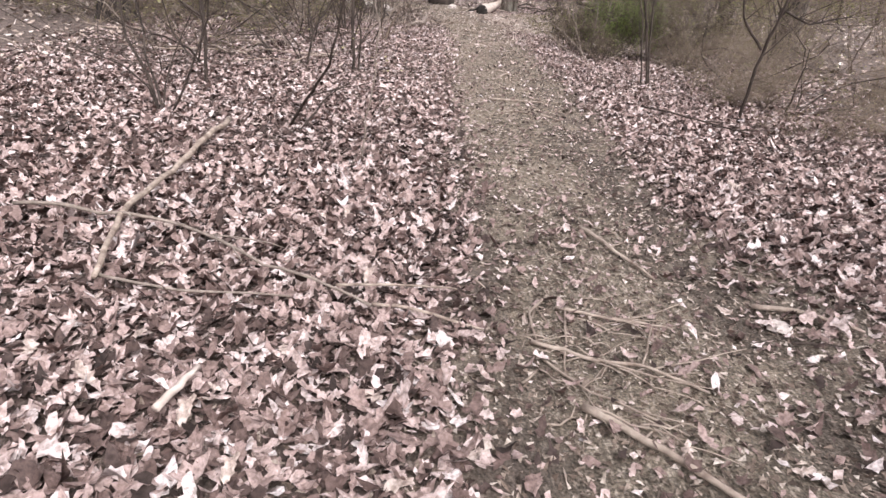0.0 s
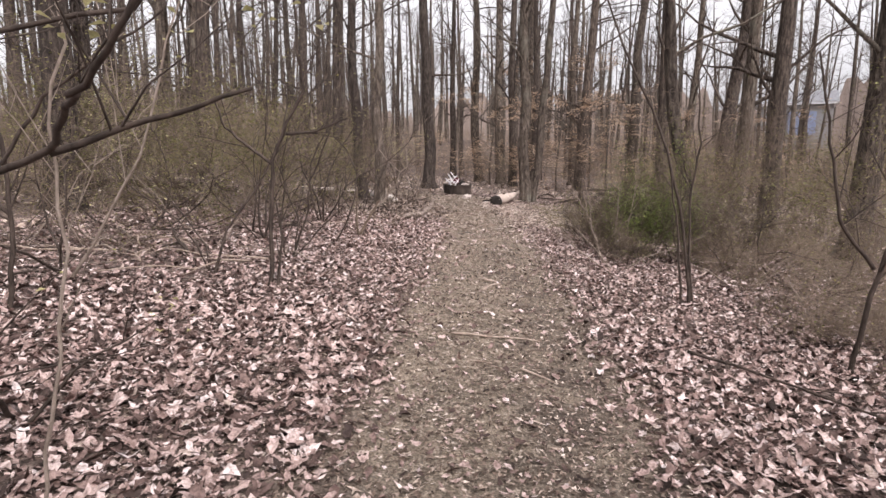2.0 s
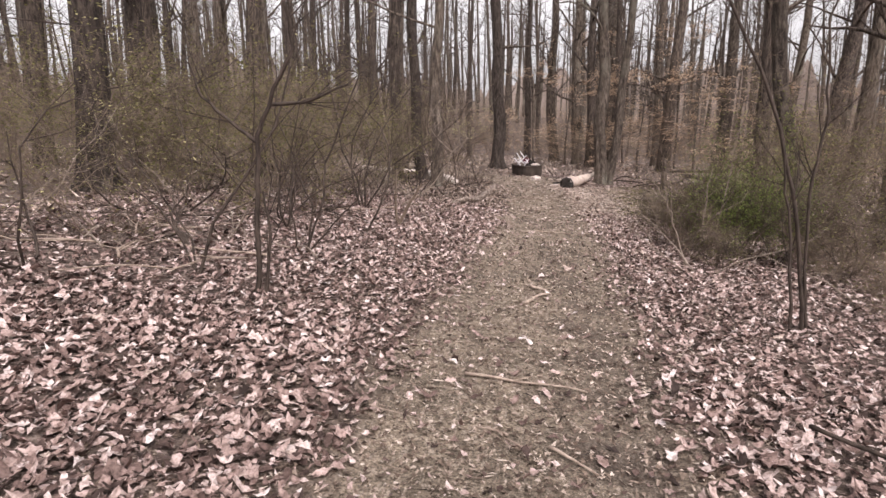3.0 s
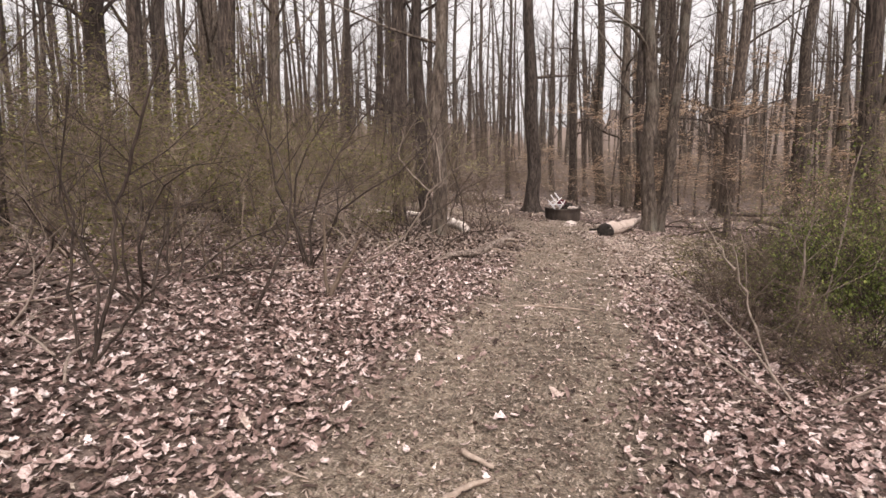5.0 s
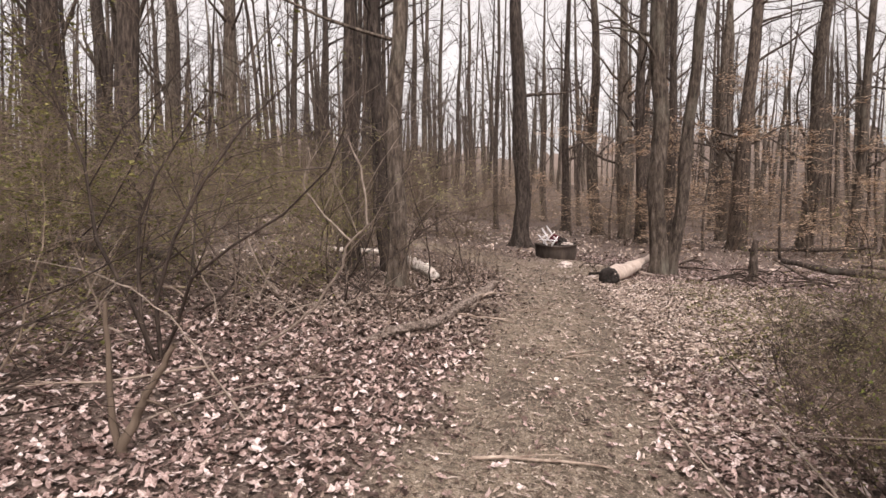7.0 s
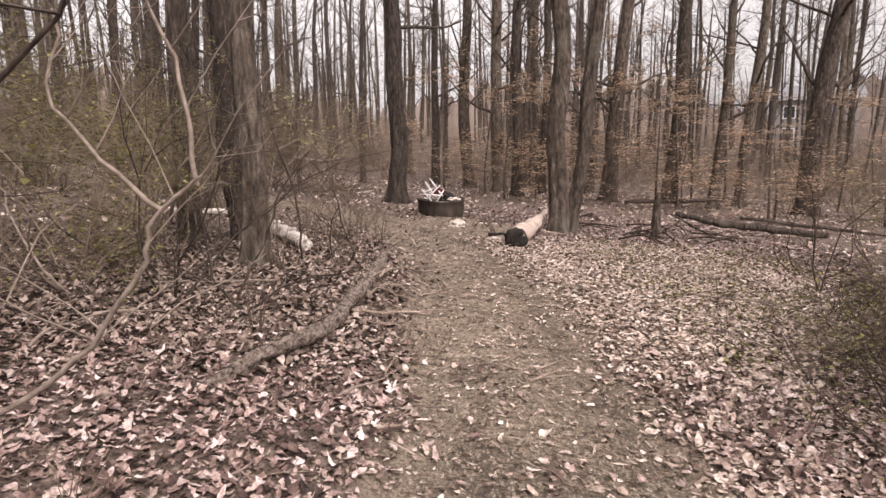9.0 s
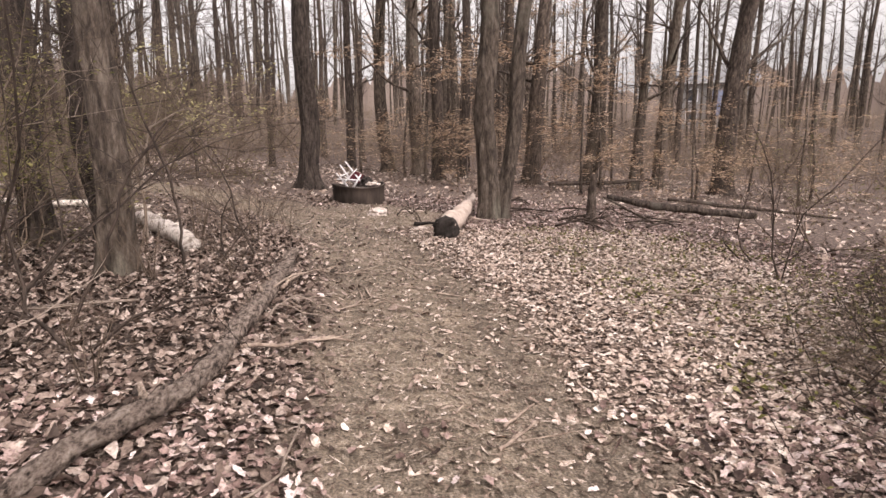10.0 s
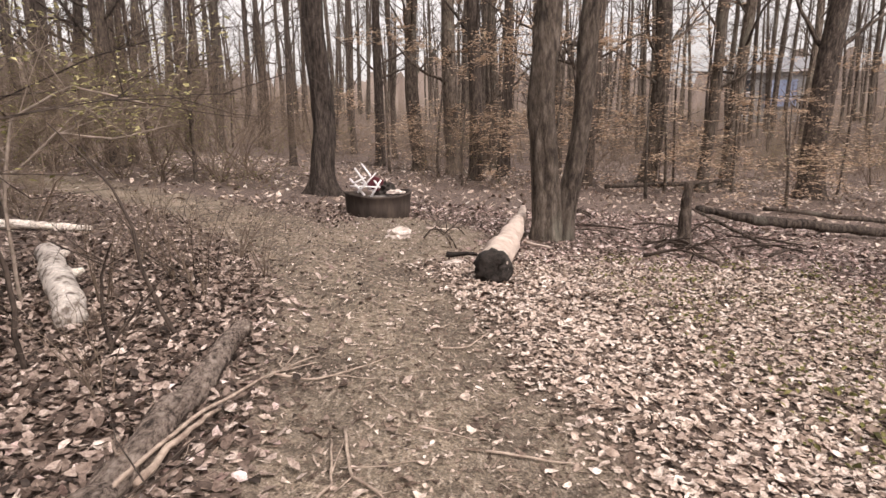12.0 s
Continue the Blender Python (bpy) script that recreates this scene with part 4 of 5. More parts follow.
beech = make_tree(37, 0.06, 8, "young beech holding withered orange-tan leaves", GREY_BARK, 8, 13, 0.9, 3, 2, 0.3, 0.2, group="young beeches", leafy=BEECH_LEAF, leaves=1500, rise=(-0.05, 0.3))
plant(beech, [stand(5.2, 37, 1, 0.6, turn=1), stand(7.6, 35.5, 0.9, 0.5, turn=2), stand(9.2, 38, 1, 0.7, turn=3), stand(11.6, 35, 0.9, 0.4, turn=4), stand(12.6, 40, 1, 0.6, turn=5), stand(3.6, 38.5, 0.9, 0.6, turn=6),
              stand(1.6, 41, 1, 0.6, turn=0.5), stand(14.8, 34, 0.8, 0.4, turn=1.5), stand(-0.3, 42, 1, 0.7, turn=2.5), stand(17.5, 37, 1, 0.6, turn=3.5), stand(4.2, 46, turn=4.5), stand(8.2, 44, turn=5.5), stand(2.2, 37, 0.7, 0.5, turn=0.2), stand(10.4, 33, 0.7, 0.35, turn=2.2)])


def distant_woods():
    """Far trunks, boughs and brush that nobody could count."""
    rng, trunks, brush = random.Random(9), Geo(), Geo()
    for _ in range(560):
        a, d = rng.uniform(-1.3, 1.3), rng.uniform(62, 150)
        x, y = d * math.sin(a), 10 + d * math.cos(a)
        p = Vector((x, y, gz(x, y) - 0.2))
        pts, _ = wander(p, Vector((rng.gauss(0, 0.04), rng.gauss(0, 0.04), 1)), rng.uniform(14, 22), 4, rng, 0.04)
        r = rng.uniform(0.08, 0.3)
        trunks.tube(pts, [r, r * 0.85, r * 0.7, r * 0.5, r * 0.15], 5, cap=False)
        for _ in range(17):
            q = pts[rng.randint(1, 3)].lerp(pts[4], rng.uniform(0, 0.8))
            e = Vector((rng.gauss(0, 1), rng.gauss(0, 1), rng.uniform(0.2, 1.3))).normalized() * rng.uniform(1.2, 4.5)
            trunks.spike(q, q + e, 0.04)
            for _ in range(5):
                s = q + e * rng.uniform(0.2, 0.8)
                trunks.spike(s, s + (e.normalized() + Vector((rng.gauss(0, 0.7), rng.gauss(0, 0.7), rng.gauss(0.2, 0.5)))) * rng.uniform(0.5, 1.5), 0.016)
    for _ in range(26000):
        a, d = rng.uniform(-1.3, 1.3), rng.uniform(38, 110)
        x, y = d * math.sin(a), 10 + d * math.cos(a)
        if -2 < x < 8 and y < 46:
            continue
        p = Vector((x, y, gz(x, y)))
        q = p + Vector((rng.gauss(0, 0.7), rng.gauss(0, 0.7), rng.uniform(0.4, 3.2) * rng.choice((1, 1, 1.8))))
        brush.spike(p + Vector((rng.gauss(0, 0.6), 0, rng.uniform(0, 1.2))), q, rng.uniform(0.008, 0.022))
    # far trunks take the lighter grey bark, its colour standing in for haze
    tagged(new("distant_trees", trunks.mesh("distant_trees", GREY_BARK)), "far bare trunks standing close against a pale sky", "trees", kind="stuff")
    tagged(new("distant_brush", brush.mesh("distant_brush", DRY_BRUSH)), "far brown brush under the trees", "brush", kind="stuff")
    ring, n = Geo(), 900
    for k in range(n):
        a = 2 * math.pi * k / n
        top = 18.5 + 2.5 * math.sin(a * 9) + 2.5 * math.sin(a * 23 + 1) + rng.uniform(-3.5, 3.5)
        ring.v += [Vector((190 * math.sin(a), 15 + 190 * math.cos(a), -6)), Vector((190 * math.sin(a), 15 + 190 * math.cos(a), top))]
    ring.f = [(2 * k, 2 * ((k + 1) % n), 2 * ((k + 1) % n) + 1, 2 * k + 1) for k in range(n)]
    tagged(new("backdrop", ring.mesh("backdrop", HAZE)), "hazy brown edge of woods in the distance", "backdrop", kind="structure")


distant_woods()


# ---- logs, sticks and rubbish ----
def log(name, label, pts, radii, mat, seed, sides=14, category="log", ends=None, knots=0, cuts=14, rough=1.0):
    """A fallen log along points (x, y, height of its axis above the ground)."""
    rng = random.Random(seed)
    root = thing(name, label, category, at=(pts[0][0], pts[0][1], gz(pts[0][0], pts[0][1])))
    o = root.matrix_basis.translation
    axis = [Vector((x, y, gz(x, y) + h)) - o for x, y, h in pts]
    line, rad = [], []
    for i in range(len(axis) - 1):
        for k in range(cuts):
            t = k / cuts
            line.append(axis[i].lerp(axis[i + 1], t) + noise.noise_vector(axis[i].lerp(axis[i + 1], t) * 1.7) * 0.03)
            rad.append((radii[i] * (1 - t) + radii[i + 1] * t) * rng.uniform(0.97, 1.03))
    line.append(axis[-1])
    rad.append(radii[-1])
    geo = Geo()
    geo.tube(line, rad, sides)
    ph = rng.uniform(0, 6)
    for i in range(len(line)):
        for k in range(sides):
            v = geo.v[i * sides + k]
            geo.v[i * sides + k] = line[i] + (v - line[i]) * (1 + 0.06 * math.sin(3 * k + i * 0.7 + ph) * rough + 0.4 * rough * noise.noise(v * 5 + Vector((seed, 0, 0))) + 0.24 * rough * noise.noise(v * 19))
    part("wood", geo, mat, root)
    for _ in range(knots):
        i = rng.randint(2, len(line) - 3)
        stub = Geo()
        a = rng.uniform(-0.4, 1.9)
        d = Vector((math.cos(a), rng.uniform(-0.3, 0.3), math.sin(a))).normalized()
        stub.tube([line[i] + d * rad[i] * 0.6, line[i] + d * (rad[i] + 0.03), line[i] + d * (rad[i] + rng.uniform(0.05, 0.09))], [rad[i] * 0.42, rad[i] * 0.32, rad[i] * 0.18], 7)
        part("knot", stub, mat, root)
    if ends:
        cap = Geo()
        d = (line[1] - line[0]).normalized()
        cap.tube([line[0] - d * 0.06, line[0] - d * 0.045, line[0] + d * 0.01, line[0] + d * 0.09, line[0] + d * 0.24 - Vector((0, 0, 0.08))], [rad[0] * 0.6, rad[0] * 0.95, rad[0] * 1.18, rad[0] * 1.2, rad[0] * 1.08], sides)
        for i in range(len(cap.v)):
            cap.v[i] += Vector((rng.gauss(0, 0.014), rng.gauss(0, 0.02), rng.gauss(0, 0.014)))
        part("burnt_end", cap, ends, root, "blackened charred end")
    return root


log("fallen_log", "long bark-covered log lying beside the path", [(-0.92, 16.5, 0.05), (-0.76, 16.95, 0.07), (-0.54, 17.6, 0.09), (-0.48, 18.5, 0.08), (-0.46, 19.4, 0.08), (-0.5, 20.6, 0.07), (-0.53, 21.8, 0.06)], [0.03, 0.05, 0.06, 0.06, 0.072, 0.07, 0.056], ROTTEN, 81, 24, knots=5, cuts=12)
log("birch_log", "short pale birch log lying in dead leaves", [(-1.68, 21.75, 0.1), (-2.3, 22.7, 0.12), (-2.95, 23.65, 0.12)], [0.1, 0.115, 0.1], BIRCH, 82, 20, knots=2, rough=0.4)
log("birch_log", "thin pale birch branch lying behind another log", [(-3.5, 25.6, 0.06), (-4.5, 25.4, 0.07), (-5.6, 25.1, 0.07)], [0.045, 0.06, 0.06], BIRCH, 83, rough=0.5)
log("burnt_log", "debarked pale log with a charred end", [(1.46, 23.75, 0.155), (1.72, 24.8, 0.17), (2.1, 26.2, 0.21), (2.4, 27.4, 0.26), (2.6, 28.3, 0.34)], [0.165, 0.17, 0.135, 0.082, 0.055], BARE_WOOD, 84, 22, ends=CHAR, rough=0.5)
log("fallen_log", "long dark fallen trunk lying across the leaves", [(5.9, 28.6, 0.42), (7.0, 28.6, 0.3), (8.4, 28.6, 0.2), (9.7, 28.6, 0.14)], [0.06, 0.088, 0.092, 0.08], BARK, 85, knots=3)
log("branch", "dark broken branch propped against the fallen trunk", [(5.75, 28.45, 0.44), (6.0, 27.7, 0.26), (6.3, 26.9, 0.04)], [0.022, 0.026, 0.03], BARK, 90, 8, category="branch", cuts=6)
log("fallen_log", "thin dark fallen bough behind the trunk", [(8.6, 31.0, 0.3), (10.6, 30.5, 0.18), (13.0, 29.8, 0.05)], [0.05, 0.05, 0.03], BARK, 86)
log("fallen_log", "grey fallen trunk lying under the far trees", [(7.0, 37.5, 0.2), (9.5, 38.3, 0.3), (12.0, 39.0, 0.5)], [0.07, 0.08, 0.06], BARK, 87)
log("fallen_log", "dark fallen trunk among thickets", [(-12, 21.5, 0.15), (-9, 20.6, 0.2), (-6, 20.0, 0.25)], [0.1, 0.12, 0.08], BARK, 88)
log("stump", "short dark broken snag standing upright", [(4.82, 26.7, -0.1), (4.83, 26.7, 0.5), (4.87, 26.72, 1.0)], [0.12, 0.09, 0.07], BARK, 89, category="stump")


def leafy_lift(x, y):
    """How high the bed of leaves holds a stick off the soil."""
    return 0.075 * (1 - float(tread(np.array(x), np.array(y))))


def stick(label, pts, r, seed, mat=STICK, forks=0, height=0.0, group="sticks on the ground"):
    """A stick lying on the ground along points x, y."""
    rng = random.Random(seed)
    root = thing("stick", label, "stick", group, at=(pts[0][0], pts[0][1], gz(*pts[0])))
    o, line, n = root.matrix_basis.translation, [], 6
    for (ax, ay), (bx, by) in zip(pts, pts[1:]):
        for k in range(n):
            t = k / n
            x, y = ax + (bx - ax) * t + rng.gauss(0, r * 0.28), ay + (by - ay) * t + rng.gauss(0, r * 0.28)
            line.append(Vector((x, y, gz(x, y) + r + 0.012 + leafy_lift(x, y) + height * math.sin(3.14 * t))) - o)
    x, y = pts[-1]
    line.append(Vector((x, y, gz(x, y) + r + 0.008 + leafy_lift(x, y))) - o)
    geo, m = Geo(), len(line)
    geo.tube(line, [r * (1 - 0.5 * i / m) * rng.uniform(0.9, 1.1) for i in range(m)], 7)
    part("wood", geo, mat, root)
    for _ in range(forks):
        i = rng.randint(2, m - 2)
        d = (line[i] - line[i - 1]).normalized()
        e = (d + Vector((rng.uniform(-0.9, 0.9), rng.uniform(-0.9, 0.9), 0.06))).normalized()
        q, _ = wander(line[i], e, rng.uniform(0.15, 0.5), 4, rng, 0.1)
        tw = Geo()
        tw.tube(q, [r * 0.5, r * 0.45, r * 0.38, r * 0.3, r * 0.15], 5)
        part("side_twig", tw, mat, root)
    return root


stick("long grey stick lying in dead leaves", [(-1.97, 5.6), (-1.9, 4.2), (-1.85, 3.3), (-1.6, 2.45)], 0.026, 101)
stick("long thin arching brown twig over the leaves", [(-2.5, 3.3), (-1.95, 3.2), (-1.45, 3.1), (-0.9, 2.7), (-0.33, 2.38)], 0.012, 102, PALE_TWIG, 3, 0.03)
stick("thin brown twig over the leaves", [(-1.62, 2.5), (-1.2, 2.4), (-0.7, 2.41)], 0.008, 103, PALE_TWIG)
stick("thin pale twig reaching onto the path", [(-0.52, 2.56), (-0.2, 2.62), (0.07, 2.74)], 0.008, 104)
stick("thin pale twig reaching onto the path", [(-0.33, 2.4), (0.0, 2.4), (0.19, 2.42)], 0.009, 105)
stick("straight pale stick lying on the dirt path", [(0.94, 3.83), (1.1, 3.45), (1.24, 3.14)], 0.016, 106)
stick("forked pale stick lying on the dirt path", [(0.42, 2.43), (0.7, 2.28), (0.9, 2.25), (1.15, 2.09)], 0.011, 107, STICK, 4)
stick("thin forked twig lying on the dirt path", [(0.53, 2.83), (0.44, 2.7), (0.45, 2.47)], 0.009, 108, STICK, 2)
stick("thin forked twig lying on the dirt path", [(0.59, 2.74), (0.85, 2.64), (1.17, 2.61)], 0.01, 109, STICK, 3)
stick("thin twig lying across other twigs", [(0.64, 2.75), (0.58, 2.4), (0.53, 2.17)], 0.007, 110)
stick("thin twig lying across other twigs", [(0.45, 2.3), (0.62, 2.05), (0.95, 1.8)], 0.007, 116, STICK, 3)
stick("thick brown stick lying on the dirt path", [(0.56, 1.94), (0.78, 1.72), (1.04, 1.45), (1.2, 1.25)], 0.018, 111)
stick("bent pale stick lying beside the path", [(1.72, 2.9), (1.95, 2.8), (2.17, 2.62)], 0.016, 112)
stick("thin dark twig beside the path", [(1.75, 2.55), (2.0, 2.5)], 0.008, 113, TWIG)
stick("short white broken stick in dead leaves", [(-0.98, 1.62), (-0.92, 1.86)], 0.017, 114, BARE_WOOD)
stick("crooked thin stick across the path", [(0.65, 8.2), (1.0, 8.18), (1.43, 8.22)], 0.011, 117, STICK, 1)
stick("short twig on the path", [(1.2, 7.4), (1.44, 7.25)], 0.01, 118)
stick("long thin stick across the path", [(0.62, 14.5), (1.0, 14.58), (1.48, 14.7)], 0.014, 119, STICK, 1)
stick("short pale stick on the path", [(0.93, 10.0), (1.02, 10.3), (1.16, 10.53)], 0.02, 120)
stick("short thick stick on the path", [(0.95, 10.74), (1.14, 10.66)], 0.018, 121)
stick("bent grey branch beside the fallen log", [(-0.38, 18.24), (-0.2, 18.36), (-0.05, 18.62), (0.1, 18.84), (0.26, 18.86)], 0.015, 122, STICK, 1)
stick("thin branch along the fallen log", [(-0.45, 19.6), (-0.35, 20.4), (-0.2, 21.1), (-0.1, 21.4)], 0.011, 123, STICK, 4)
stick("thin curved twig at the path's edge", [(-0.2, 21.12), (0.05, 21.15), (0.25, 21.28)], 0.009, 124, STICK, 2)
stick("thin twig on the path", [(0.84, 21.77), (1.05, 21.9), (1.23, 22.15)], 0.008, 125)
stick("thin twig on the path", [(0.99, 20.29), (1.2, 20.28), (1.42, 20.25)], 0.008, 126)
stick("forked thin twig on the path", [(1.01, 17.26), (1.15, 17.4), (1.3, 17.61)], 0.009, 127, STICK, 2)
stick("thin curved pale twig among the leaves", [(-0.15, 16.43), (0.05, 16.9), (0.07, 17.51)], 0.008, 128, PALE_TWIG)
stick("short pale twig on the path", [(1.09, 17.51), (1.33, 17.83)], 0.009, 129)
stick("pale stick beside the burnt log", [(0.85, 27.2), (1.4, 27.2)], 0.025, 130, BARE_WOOD)
stick("pale peeling branch lying along the fallen log", [(-0.36, 19.72), (-0.35, 20.05), (-0.29, 20.45)], 0.018, 140, STICK)
stick("thin pale cane arching over the path's edge", [(-0.34, 18.9), (-0.3, 19.28), (-0.15, 19.56), (0.04, 19.81)], 0.009, 141, PALE_TWIG, 0, 0.03)
stick("thin pale cane arching over the path's edge", [(-0.3, 19.25), (-0.2, 19.43), (-0.06, 19.49), (0.09, 19.54)], 0.008, 142, PALE_TWIG, 1, 0.03)
stick("thin pale cane lying on the path's edge", [(-0.35, 19.22), (-0.13, 19.21), (0.14, 19.22)], 0.007, 143, PALE_TWIG, 1, 0.02)
stick("crooked pale twig on the trodden dirt", [(0.3, 20.5), (0.38, 20.05), (0.62, 19.75), (0.85, 19.5)], 0.009, 144, STICK, 3)
stick("charred broken stick beside the burnt log", [(1.05, 24.98), (1.25, 24.85), (1.42, 24.8)], 0.035, 145, CHAR, 1)
stick("pale short stick beside the debarked log", [(2.2, 25.95), (2.48, 25.5)], 0.022, 146, BARE_WOOD)
stick("dark bent twig propped beside the burnt log", [(0.8, 26.2), (1.1, 26.6), (1.44, 26.9)], 0.016, 147, TWIG, 4, 0.12)
stick("dark branch in the leaves beside the path", [(2.6, 7.9), (3.0, 7.5), (3.5, 6.8)], 0.014, 131, TWIG, 2)
stick("thin curved twig in the path", [(0.1, 19.6), (0.3, 20.0), (0.25, 20.4)], 0.009, 132, STICK, 2)
stick("long thin dead branch in the leaves", [(3.2, 20.3), (4.4, 20.0)], 0.012, 133, PALE_TWIG, 2)
stick("pale curved branch under the fallen trunk", [(6.0, 26.6), (6.6, 27.2), (7.4, 27.3)], 0.018, 134, PALE_TWIG, 1)
loose = random.Random(12)
for k in range(16):
    x, y, a, s = loose.uniform(0.35, 1.0), loose.uniform(1.75, 2.85), loose.gauss(-0.5, 0.7), loose.uniform(0.15, 0.45)
    stick("thin pale twig in a scatter of broken twigs", [(x, y), (x + s * 0.5 * math.cos(a), y + s * 0.5 * math.sin(a)), (x + s * math.cos(a + 0.2), y + s * math.sin(a + 0.2))], loose.uniform(0.003, 0.006), 400 + k, STICK, loose.choice((0, 1, 1)), 0.01, group="scatter of twigs")
for k in range(46):
    y = loose.uniform(1.6, 25)
    x = (1.0 if y < 18 else 1.0 - (y - 18) * 0.18) + loose.gauss(0, 0.9)
    a, s = loose.uniform(0, 6.28), loose.uniform(0.06, 0.2)
    stick("small broken twig lying on the ground", [(x, y), (x + s * math.cos(a), y + s * math.sin(a))], loose.uniform(0.004, 0.008), 200 + k, STICK, loose.choice((0, 0, 1)), group="small twigs")
for k in range(52):
    x, y = loose.uniform(-6.5, -1.2), loose.uniform(9.0, 20.5)
    a, s = loose.gauss(0.2, 0.7), loose.uniform(0.5, 1.7)
    stick("dead brown branch lying in the leaves under the shrubs", [(x, y), (x - s * 0.5 * math.cos(a), y + s * 0.5 * math.sin(a)), (x - s * math.cos(a + 0.3), y + s * math.sin(a + 0.3))], loose.uniform(0.006, 0.014), 600 + k, loose.choice((TWIG, PALE_TWIG, STICK)), 3, loose.uniform(0.0, 0.1), group="dead branches under the shrubs")
for k in range(16):
    x, y = loose.uniform(2.9, 6.0), loose.uniform(25.2, 29.0)
    a, s = loose.uniform(-0.6, 0.6), loose.uniform(0.5, 1.3)
    stick("dark dead branch in a brush heap by the double tree", [(x, y), (x + s * math.cos(a), y + s * math.sin(a))], loose.uniform(0.012, 0.028), 300 + k, TWIG, 5, loose.uniform(0.02, 0.16), group="brush heap")


def ground_sprouts():
    """Low green shoots between the leaves."""
    rng, geo = random.Random(66), Geo()
    for _ in range(260):
        cx, cy = rng.uniform(2.7, 6.6), rng.uniform(17.5, 25.5)
        for _ in range(11):
            x, y = rng.gauss(cx, 0.13), rng.gauss(cy, 0.13)
            geo.leaf(Vector((x, y, gz(x, y) + rng.uniform(0.01, 0.06))), rng.uniform(0.025, 0.06), rng, 0.7)
    tagged(new("ground_sprouts", geo.mesh("ground_sprouts", OLIVE_LEAF, False)), "low olive-green shoots among bleached dead leaves", "plants", kind="stuff")


ground_sprouts()


def fire_ring(x, y):
    """A round sooty steel ring with a rolled rim, half full of ash."""
    root = thing("fire_ring", "round soot-black steel fire ring with rubbish in it", "fire pit", at=(x, y, gz(x, y)))
    n, wall = 40, Geo()
    prof = [(0.56, -0.03), (0.585, 0.03), (0.6, 0.2), (0.61, 0.38), (0.635, 0.4), (0.635, 0.425), (0.61, 0.435), (0.585, 0.42), (0.58, 0.36), (0.575, 0.2)]
    dents = [random.Random(90).uniform(-0.012, 0.012) for _ in range(n)]
    for r, z in prof:
        for k in range(n):
            a = 2 * math.pi * k / n
            rr = r * (1 + 0.02 * math.sin(3 * a)) + dents[k]
            wall.v.append(Vector((rr * math.cos(a), rr * math.sin(a), z + (0.03 * math.sin(2 * a + 1) + 2.2 * dents[k] if z > 0.3 else 0))))
    for i in range(len(prof) - 1):
        for k in range(n):
            a, b = i * n + k, i * n + (k + 1) % n
            wall.f.append((a, b, b + n, a + n))
    part("wall", wall, BLACK, root)
    ash, rng = Geo(), random.Random(91)
    ash.v = [Vector((0, 0, 0.36))]
    for j in range(1, 6):
        for k in range(n):
            a = 2 * math.pi * k / n
            ash.v.append(Vector((0.115 * j * math.cos(a), 0.115 * j * math.sin(a), 0.34 - 0.01 * j + rng.uniform(-0.02, 0.03))))
    ash.f = [(0, 1 + k, 1 + (k + 1) % n) for k in range(n)]
    for j in range(4):
        for k in range(n):
            a, b = 1 + j * n + k, 1 + j * n + (k + 1) % n
            ash.f.append((a, a + n, b + n, b))
    part("ash_bed", ash, ASH, root, "grey ash and charcoal")


fire_ring(0.0, 28.85)


def tipped_chair(x, y, z):
    """A small broken white chair thrown in upside down: legs and stretchers crossing at odd angles."""
    root = thing("broken_chair", "broken white wooden chair thrown upside down into the fire ring", "chair", at=(x, y, z))
    sticks = [("leg", (-0.175, 0.1, 0.54), (0.16, -0.06, 0.1)), ("leg", (-0.28, -0.12, 0.47), (-0.03, 0.05, 0.06)), ("leg", (-0.38, -0.05, 0.28), (-0.12, -0.1, -0.03)),
              ("leg", (0.19, -0.1, 0.25), (0.0, -0.16, -0.05)), ("stretcher", (0.1, -0.12, 0.38), (-0.24, -0.16, 0.03)), ("stretcher", (-0.37, -0.14, 0.15), (0.12, -0.13, 0.12)),
              ("stretcher", (-0.1, -0.02, 0.29), (-0.31, -0.1, 0.2)), ("back_slat", (-0.05, 0.12, 0.33), (0.22, 0.1, 0.1)), ("back_slat", (-0.2, 0.1, 0.2), (0.05, 0.12, 0.02))]
    for n, (name, a, b) in enumerate(sticks):
        g, r = Geo(), 0.02 if name == "leg" else 0.015
        g.tube([Vector(a), Vector(a).lerp(Vector(b), 0.4), Vector(b)], [r * 0.85, r, r * 1.1], 8)
        part(name, g, WHITE, root)
    seat = Geo()
    seat.box((-0.13, 0.0, 0.06), (0.12, 0.04, 0.29))
    ob = part("seat", seat, MAROON, root, "maroon cloth seat", smooth=False)
    ob.matrix_basis = pose(0, 0.02, 0.02, 14, 26, 8)


tipped_chair(-0.12, 28.9, gz(0, 29) + 0.4)


def crumpled(name, label, category, x, y, z, size, mat, seed):
    bm = bmesh.new()
    bmesh.ops.create_icosphere(bm, subdivisions=3, radius=1)
    rng = random.Random(seed)
    for v in bm.verts:
        k = 1 + 0.6 * noise.noise(v.co * 1.9 + Vector((seed, 0, 0))) + 0.5 * abs(noise.noise(v.co * 4.3)) + rng.uniform(-0.08, 0.08)
        v.co = Vector((v.co.x * size[0] * k, v.co.y * size[1] * k, max(v.co.z, -0.35) * size[2] * k))
    me = bpy.data.meshes.new(name)
    bm.to_mesh(me)
    bm.free()
    me.materials.append(mat)
    ob = tagged(new(name, me), label, category)
    ob.matrix_basis = Matrix.Translation((x, y, z))
    return ob


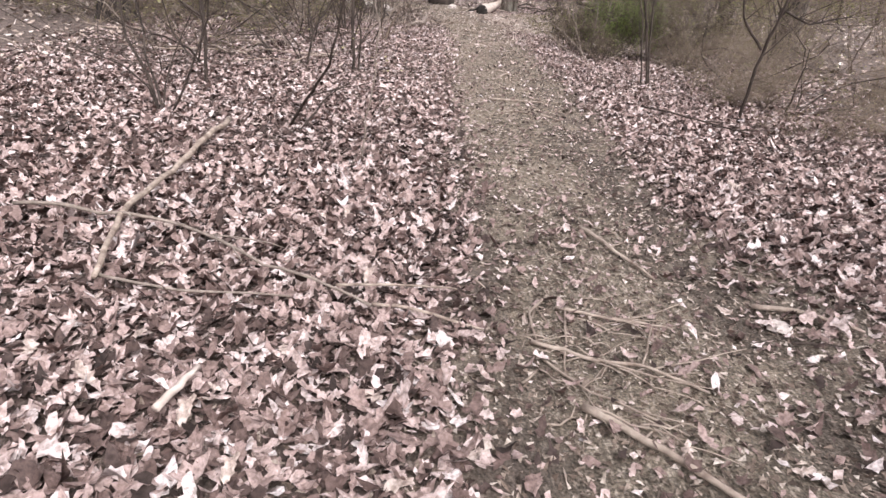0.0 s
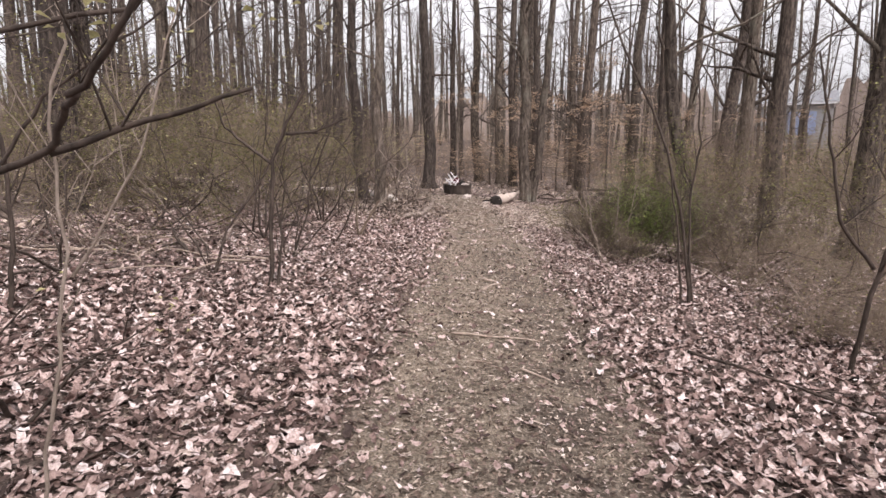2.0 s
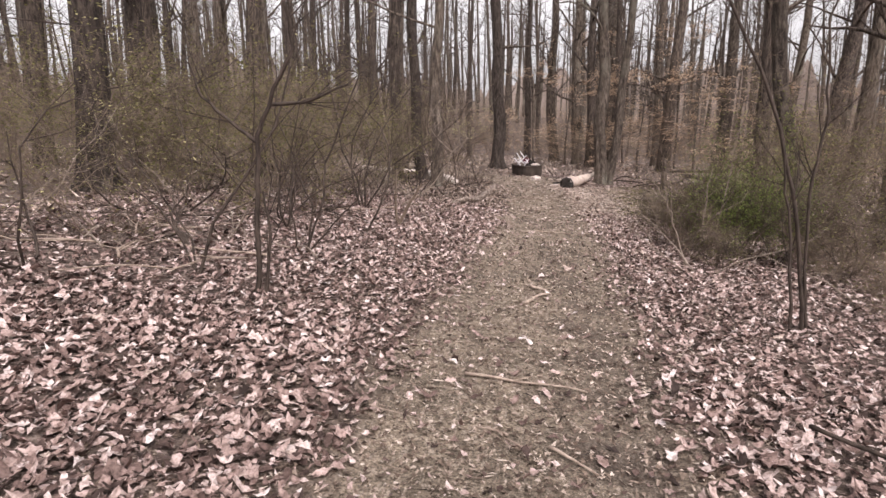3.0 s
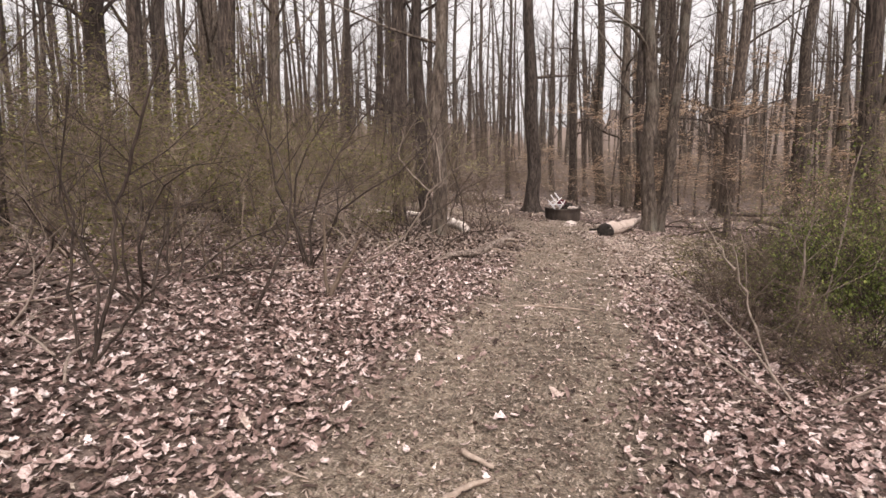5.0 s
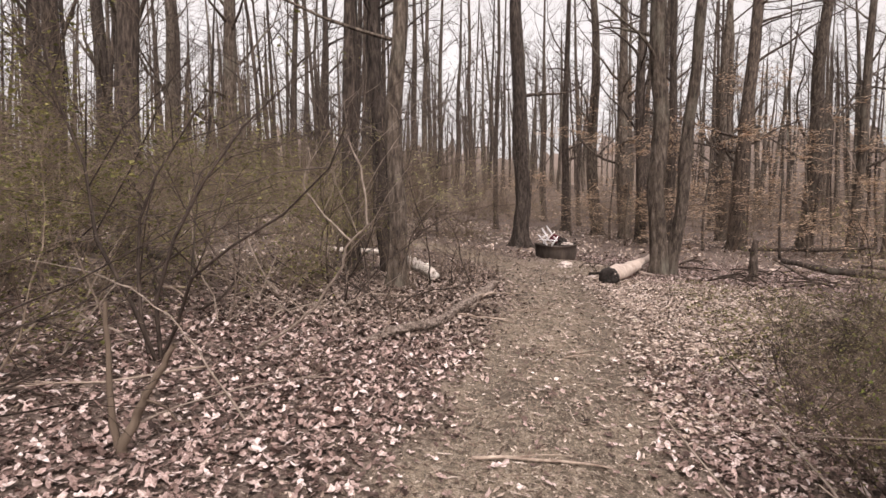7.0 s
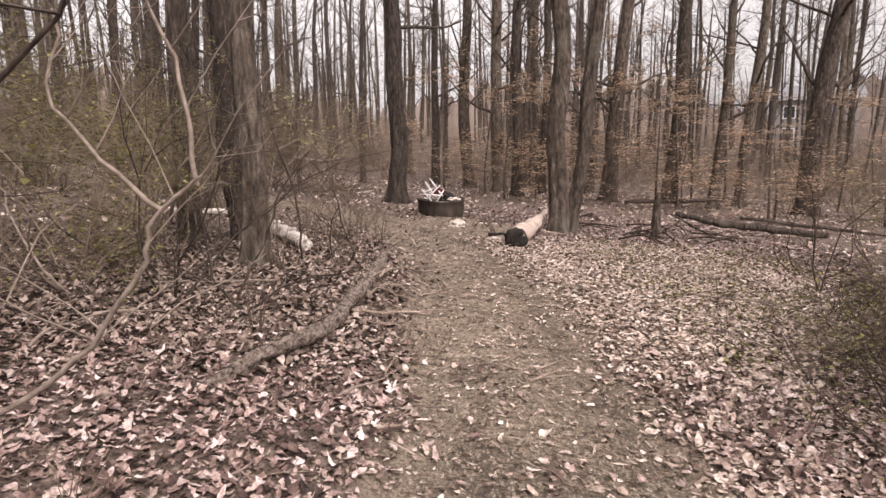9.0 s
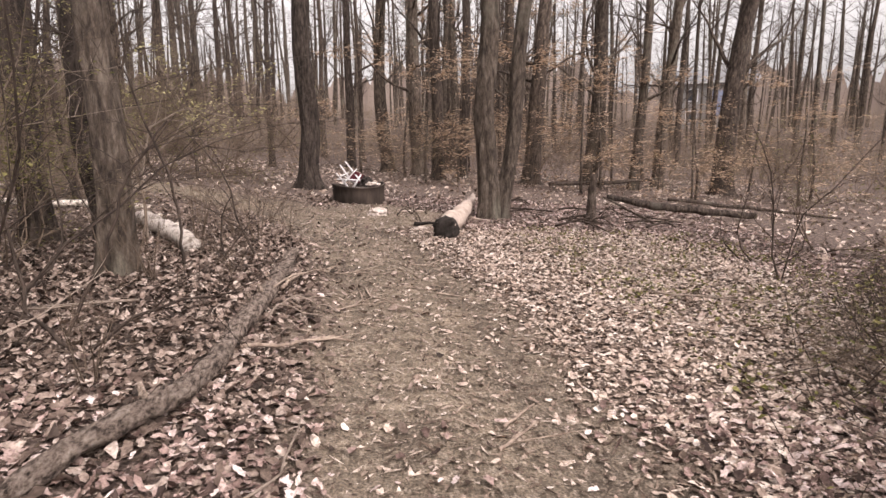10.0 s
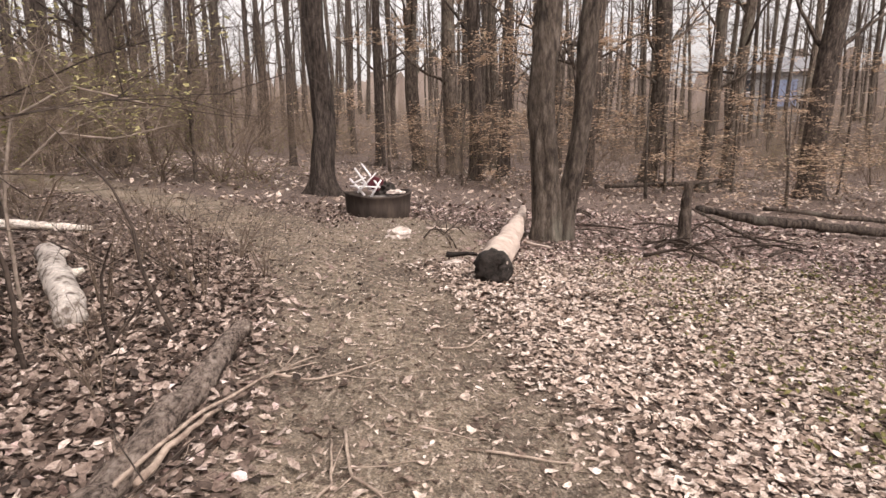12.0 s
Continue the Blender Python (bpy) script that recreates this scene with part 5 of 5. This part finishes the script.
crumpled("paper_bag", "crumpled pale paper bag on the dirt", "litter", 0.42, 26.3, gz(0.42, 26.3) + 0.03, (0.17, 0.12, 0.1), PAPER, 3)
crumpled("paper_scrap", "small crumpled white paper scrap beside the path", "litter", 1.78, 2.72, gz(1.78, 2.72) + 0.012, (0.055, 0.05, 0.025), PAPER, 5)
crumpled("paper_scrap", "small crumpled pale paper scrap by the log", "litter", 1.12, 24.6, gz(1.12, 24.6) + 0.015, (0.1, 0.06, 0.04), PAPER, 6)
crumpled("rubbish_bag", "dark plastic rubbish bag in the fire ring", "litter", 0.12, 29.05, gz(0, 29) + 0.43, (0.15, 0.14, 0.14), CHAR, 7)
crumpled("paper_scrap", "pale crumpled scrap on the fire ring's rim", "litter", 0.33, 28.75, gz(0, 29) + 0.42, (0.14, 0.09, 0.05), PAPER, 8)


# ---- house behind the woods ----
def house(x, y, turn):
    base = gz(x, y) - 0.3
    root = thing("house", "grey-sided house with white eaves and a blue tarpaulin, behind trees", "house")
    for name, lo, hi, mat, label in (("wall", (-0.5, -4, 0), (9, 4, 6.2), SIDING, "grey siding"), ("eave", (-1, -4.6, 6.2), (9.5, 4.6, 6.5), TRIM, "white eave"),
                                     ("tarpaulin", (3.5, -4.35, 2.0), (7.0, -4.05, 5.2), BLUE, "blue tarpaulin")):
        g = Geo()
        g.box(lo, hi)
        part(name, g, mat, root, label, smooth=False)
    roof = Geo()
    roof.v = [Vector(p) for p in ((-1.1, -4.7, 6.5), (9.6, -4.7, 6.5), (9.6, 4.7, 6.5), (-1.1, 4.7, 6.5), (-1.1, 0, 8.4), (9.6, 0, 8.4))]
    roof.f = [(0, 1, 5, 4), (2, 3, 4, 5), (0, 4, 3), (1, 2, 5), (3, 2, 1, 0)]
    part("roof", roof, ROOF, root, smooth=False)
    for z in (0.9, 3.8):
        rim, pane = Geo(), Geo()
        rim.box((0.55, -4.08, z), (2.05, -4.0, z + 1.7))
        pane.box((0.68, -4.1, z + 0.12), (1.92, -4.02, z + 1.58))
        win = part("window", rim, TRIM, root, "white-framed window", smooth=False)
        part("pane", pane, PANE, win, smooth=False)
    root.matrix_basis = Matrix.Translation((x, y, base)) @ Matrix.Rotation(turn, 4, 'Z')


house(44, 100, -0.45)


# ---- single leaves that catch the eye ----
def loose_leaves(n):
    shape, owner = lobed_outline(16), bpy.data.objects["leaf_litter"]
    meshes = []
    for k in range(8):
        rs = np.random.RandomState(500 + k)
        co, tris = scatter_leaves(np.zeros(1), np.zeros(1), np.array([0.12]), rs, shape, tilt=0.25)
        co[:, 2] -= co[:, 2].min()
        meshes.append(array_mesh("leaf", co, tris, PALE_LEAF, True))
    rng = random.Random(77)
    for k in range(n):
        y = 1.2 + 23 * rng.random() ** 1.6
        x = (1.0 if y < 18 else 1.0 - (y - 18) * 0.18) + rng.choice((-1.9, 2.0)) + rng.gauss(0, 1.1)
        ob = new("leaf", rng.choice(meshes))
        ob.parent = owner
        s = rng.uniform(0.4, 1.05)
        ob.matrix_basis = Matrix.Translation((x, y, gz(x, y) + (0.012 if float(tread(np.array(x), np.array(y))) > 0.6 else 0.045))) @ Matrix.Rotation(rng.uniform(0, 6.28), 4, 'Z') @ Matrix.Diagonal((s, s, s, 1))


loose_leaves(290)
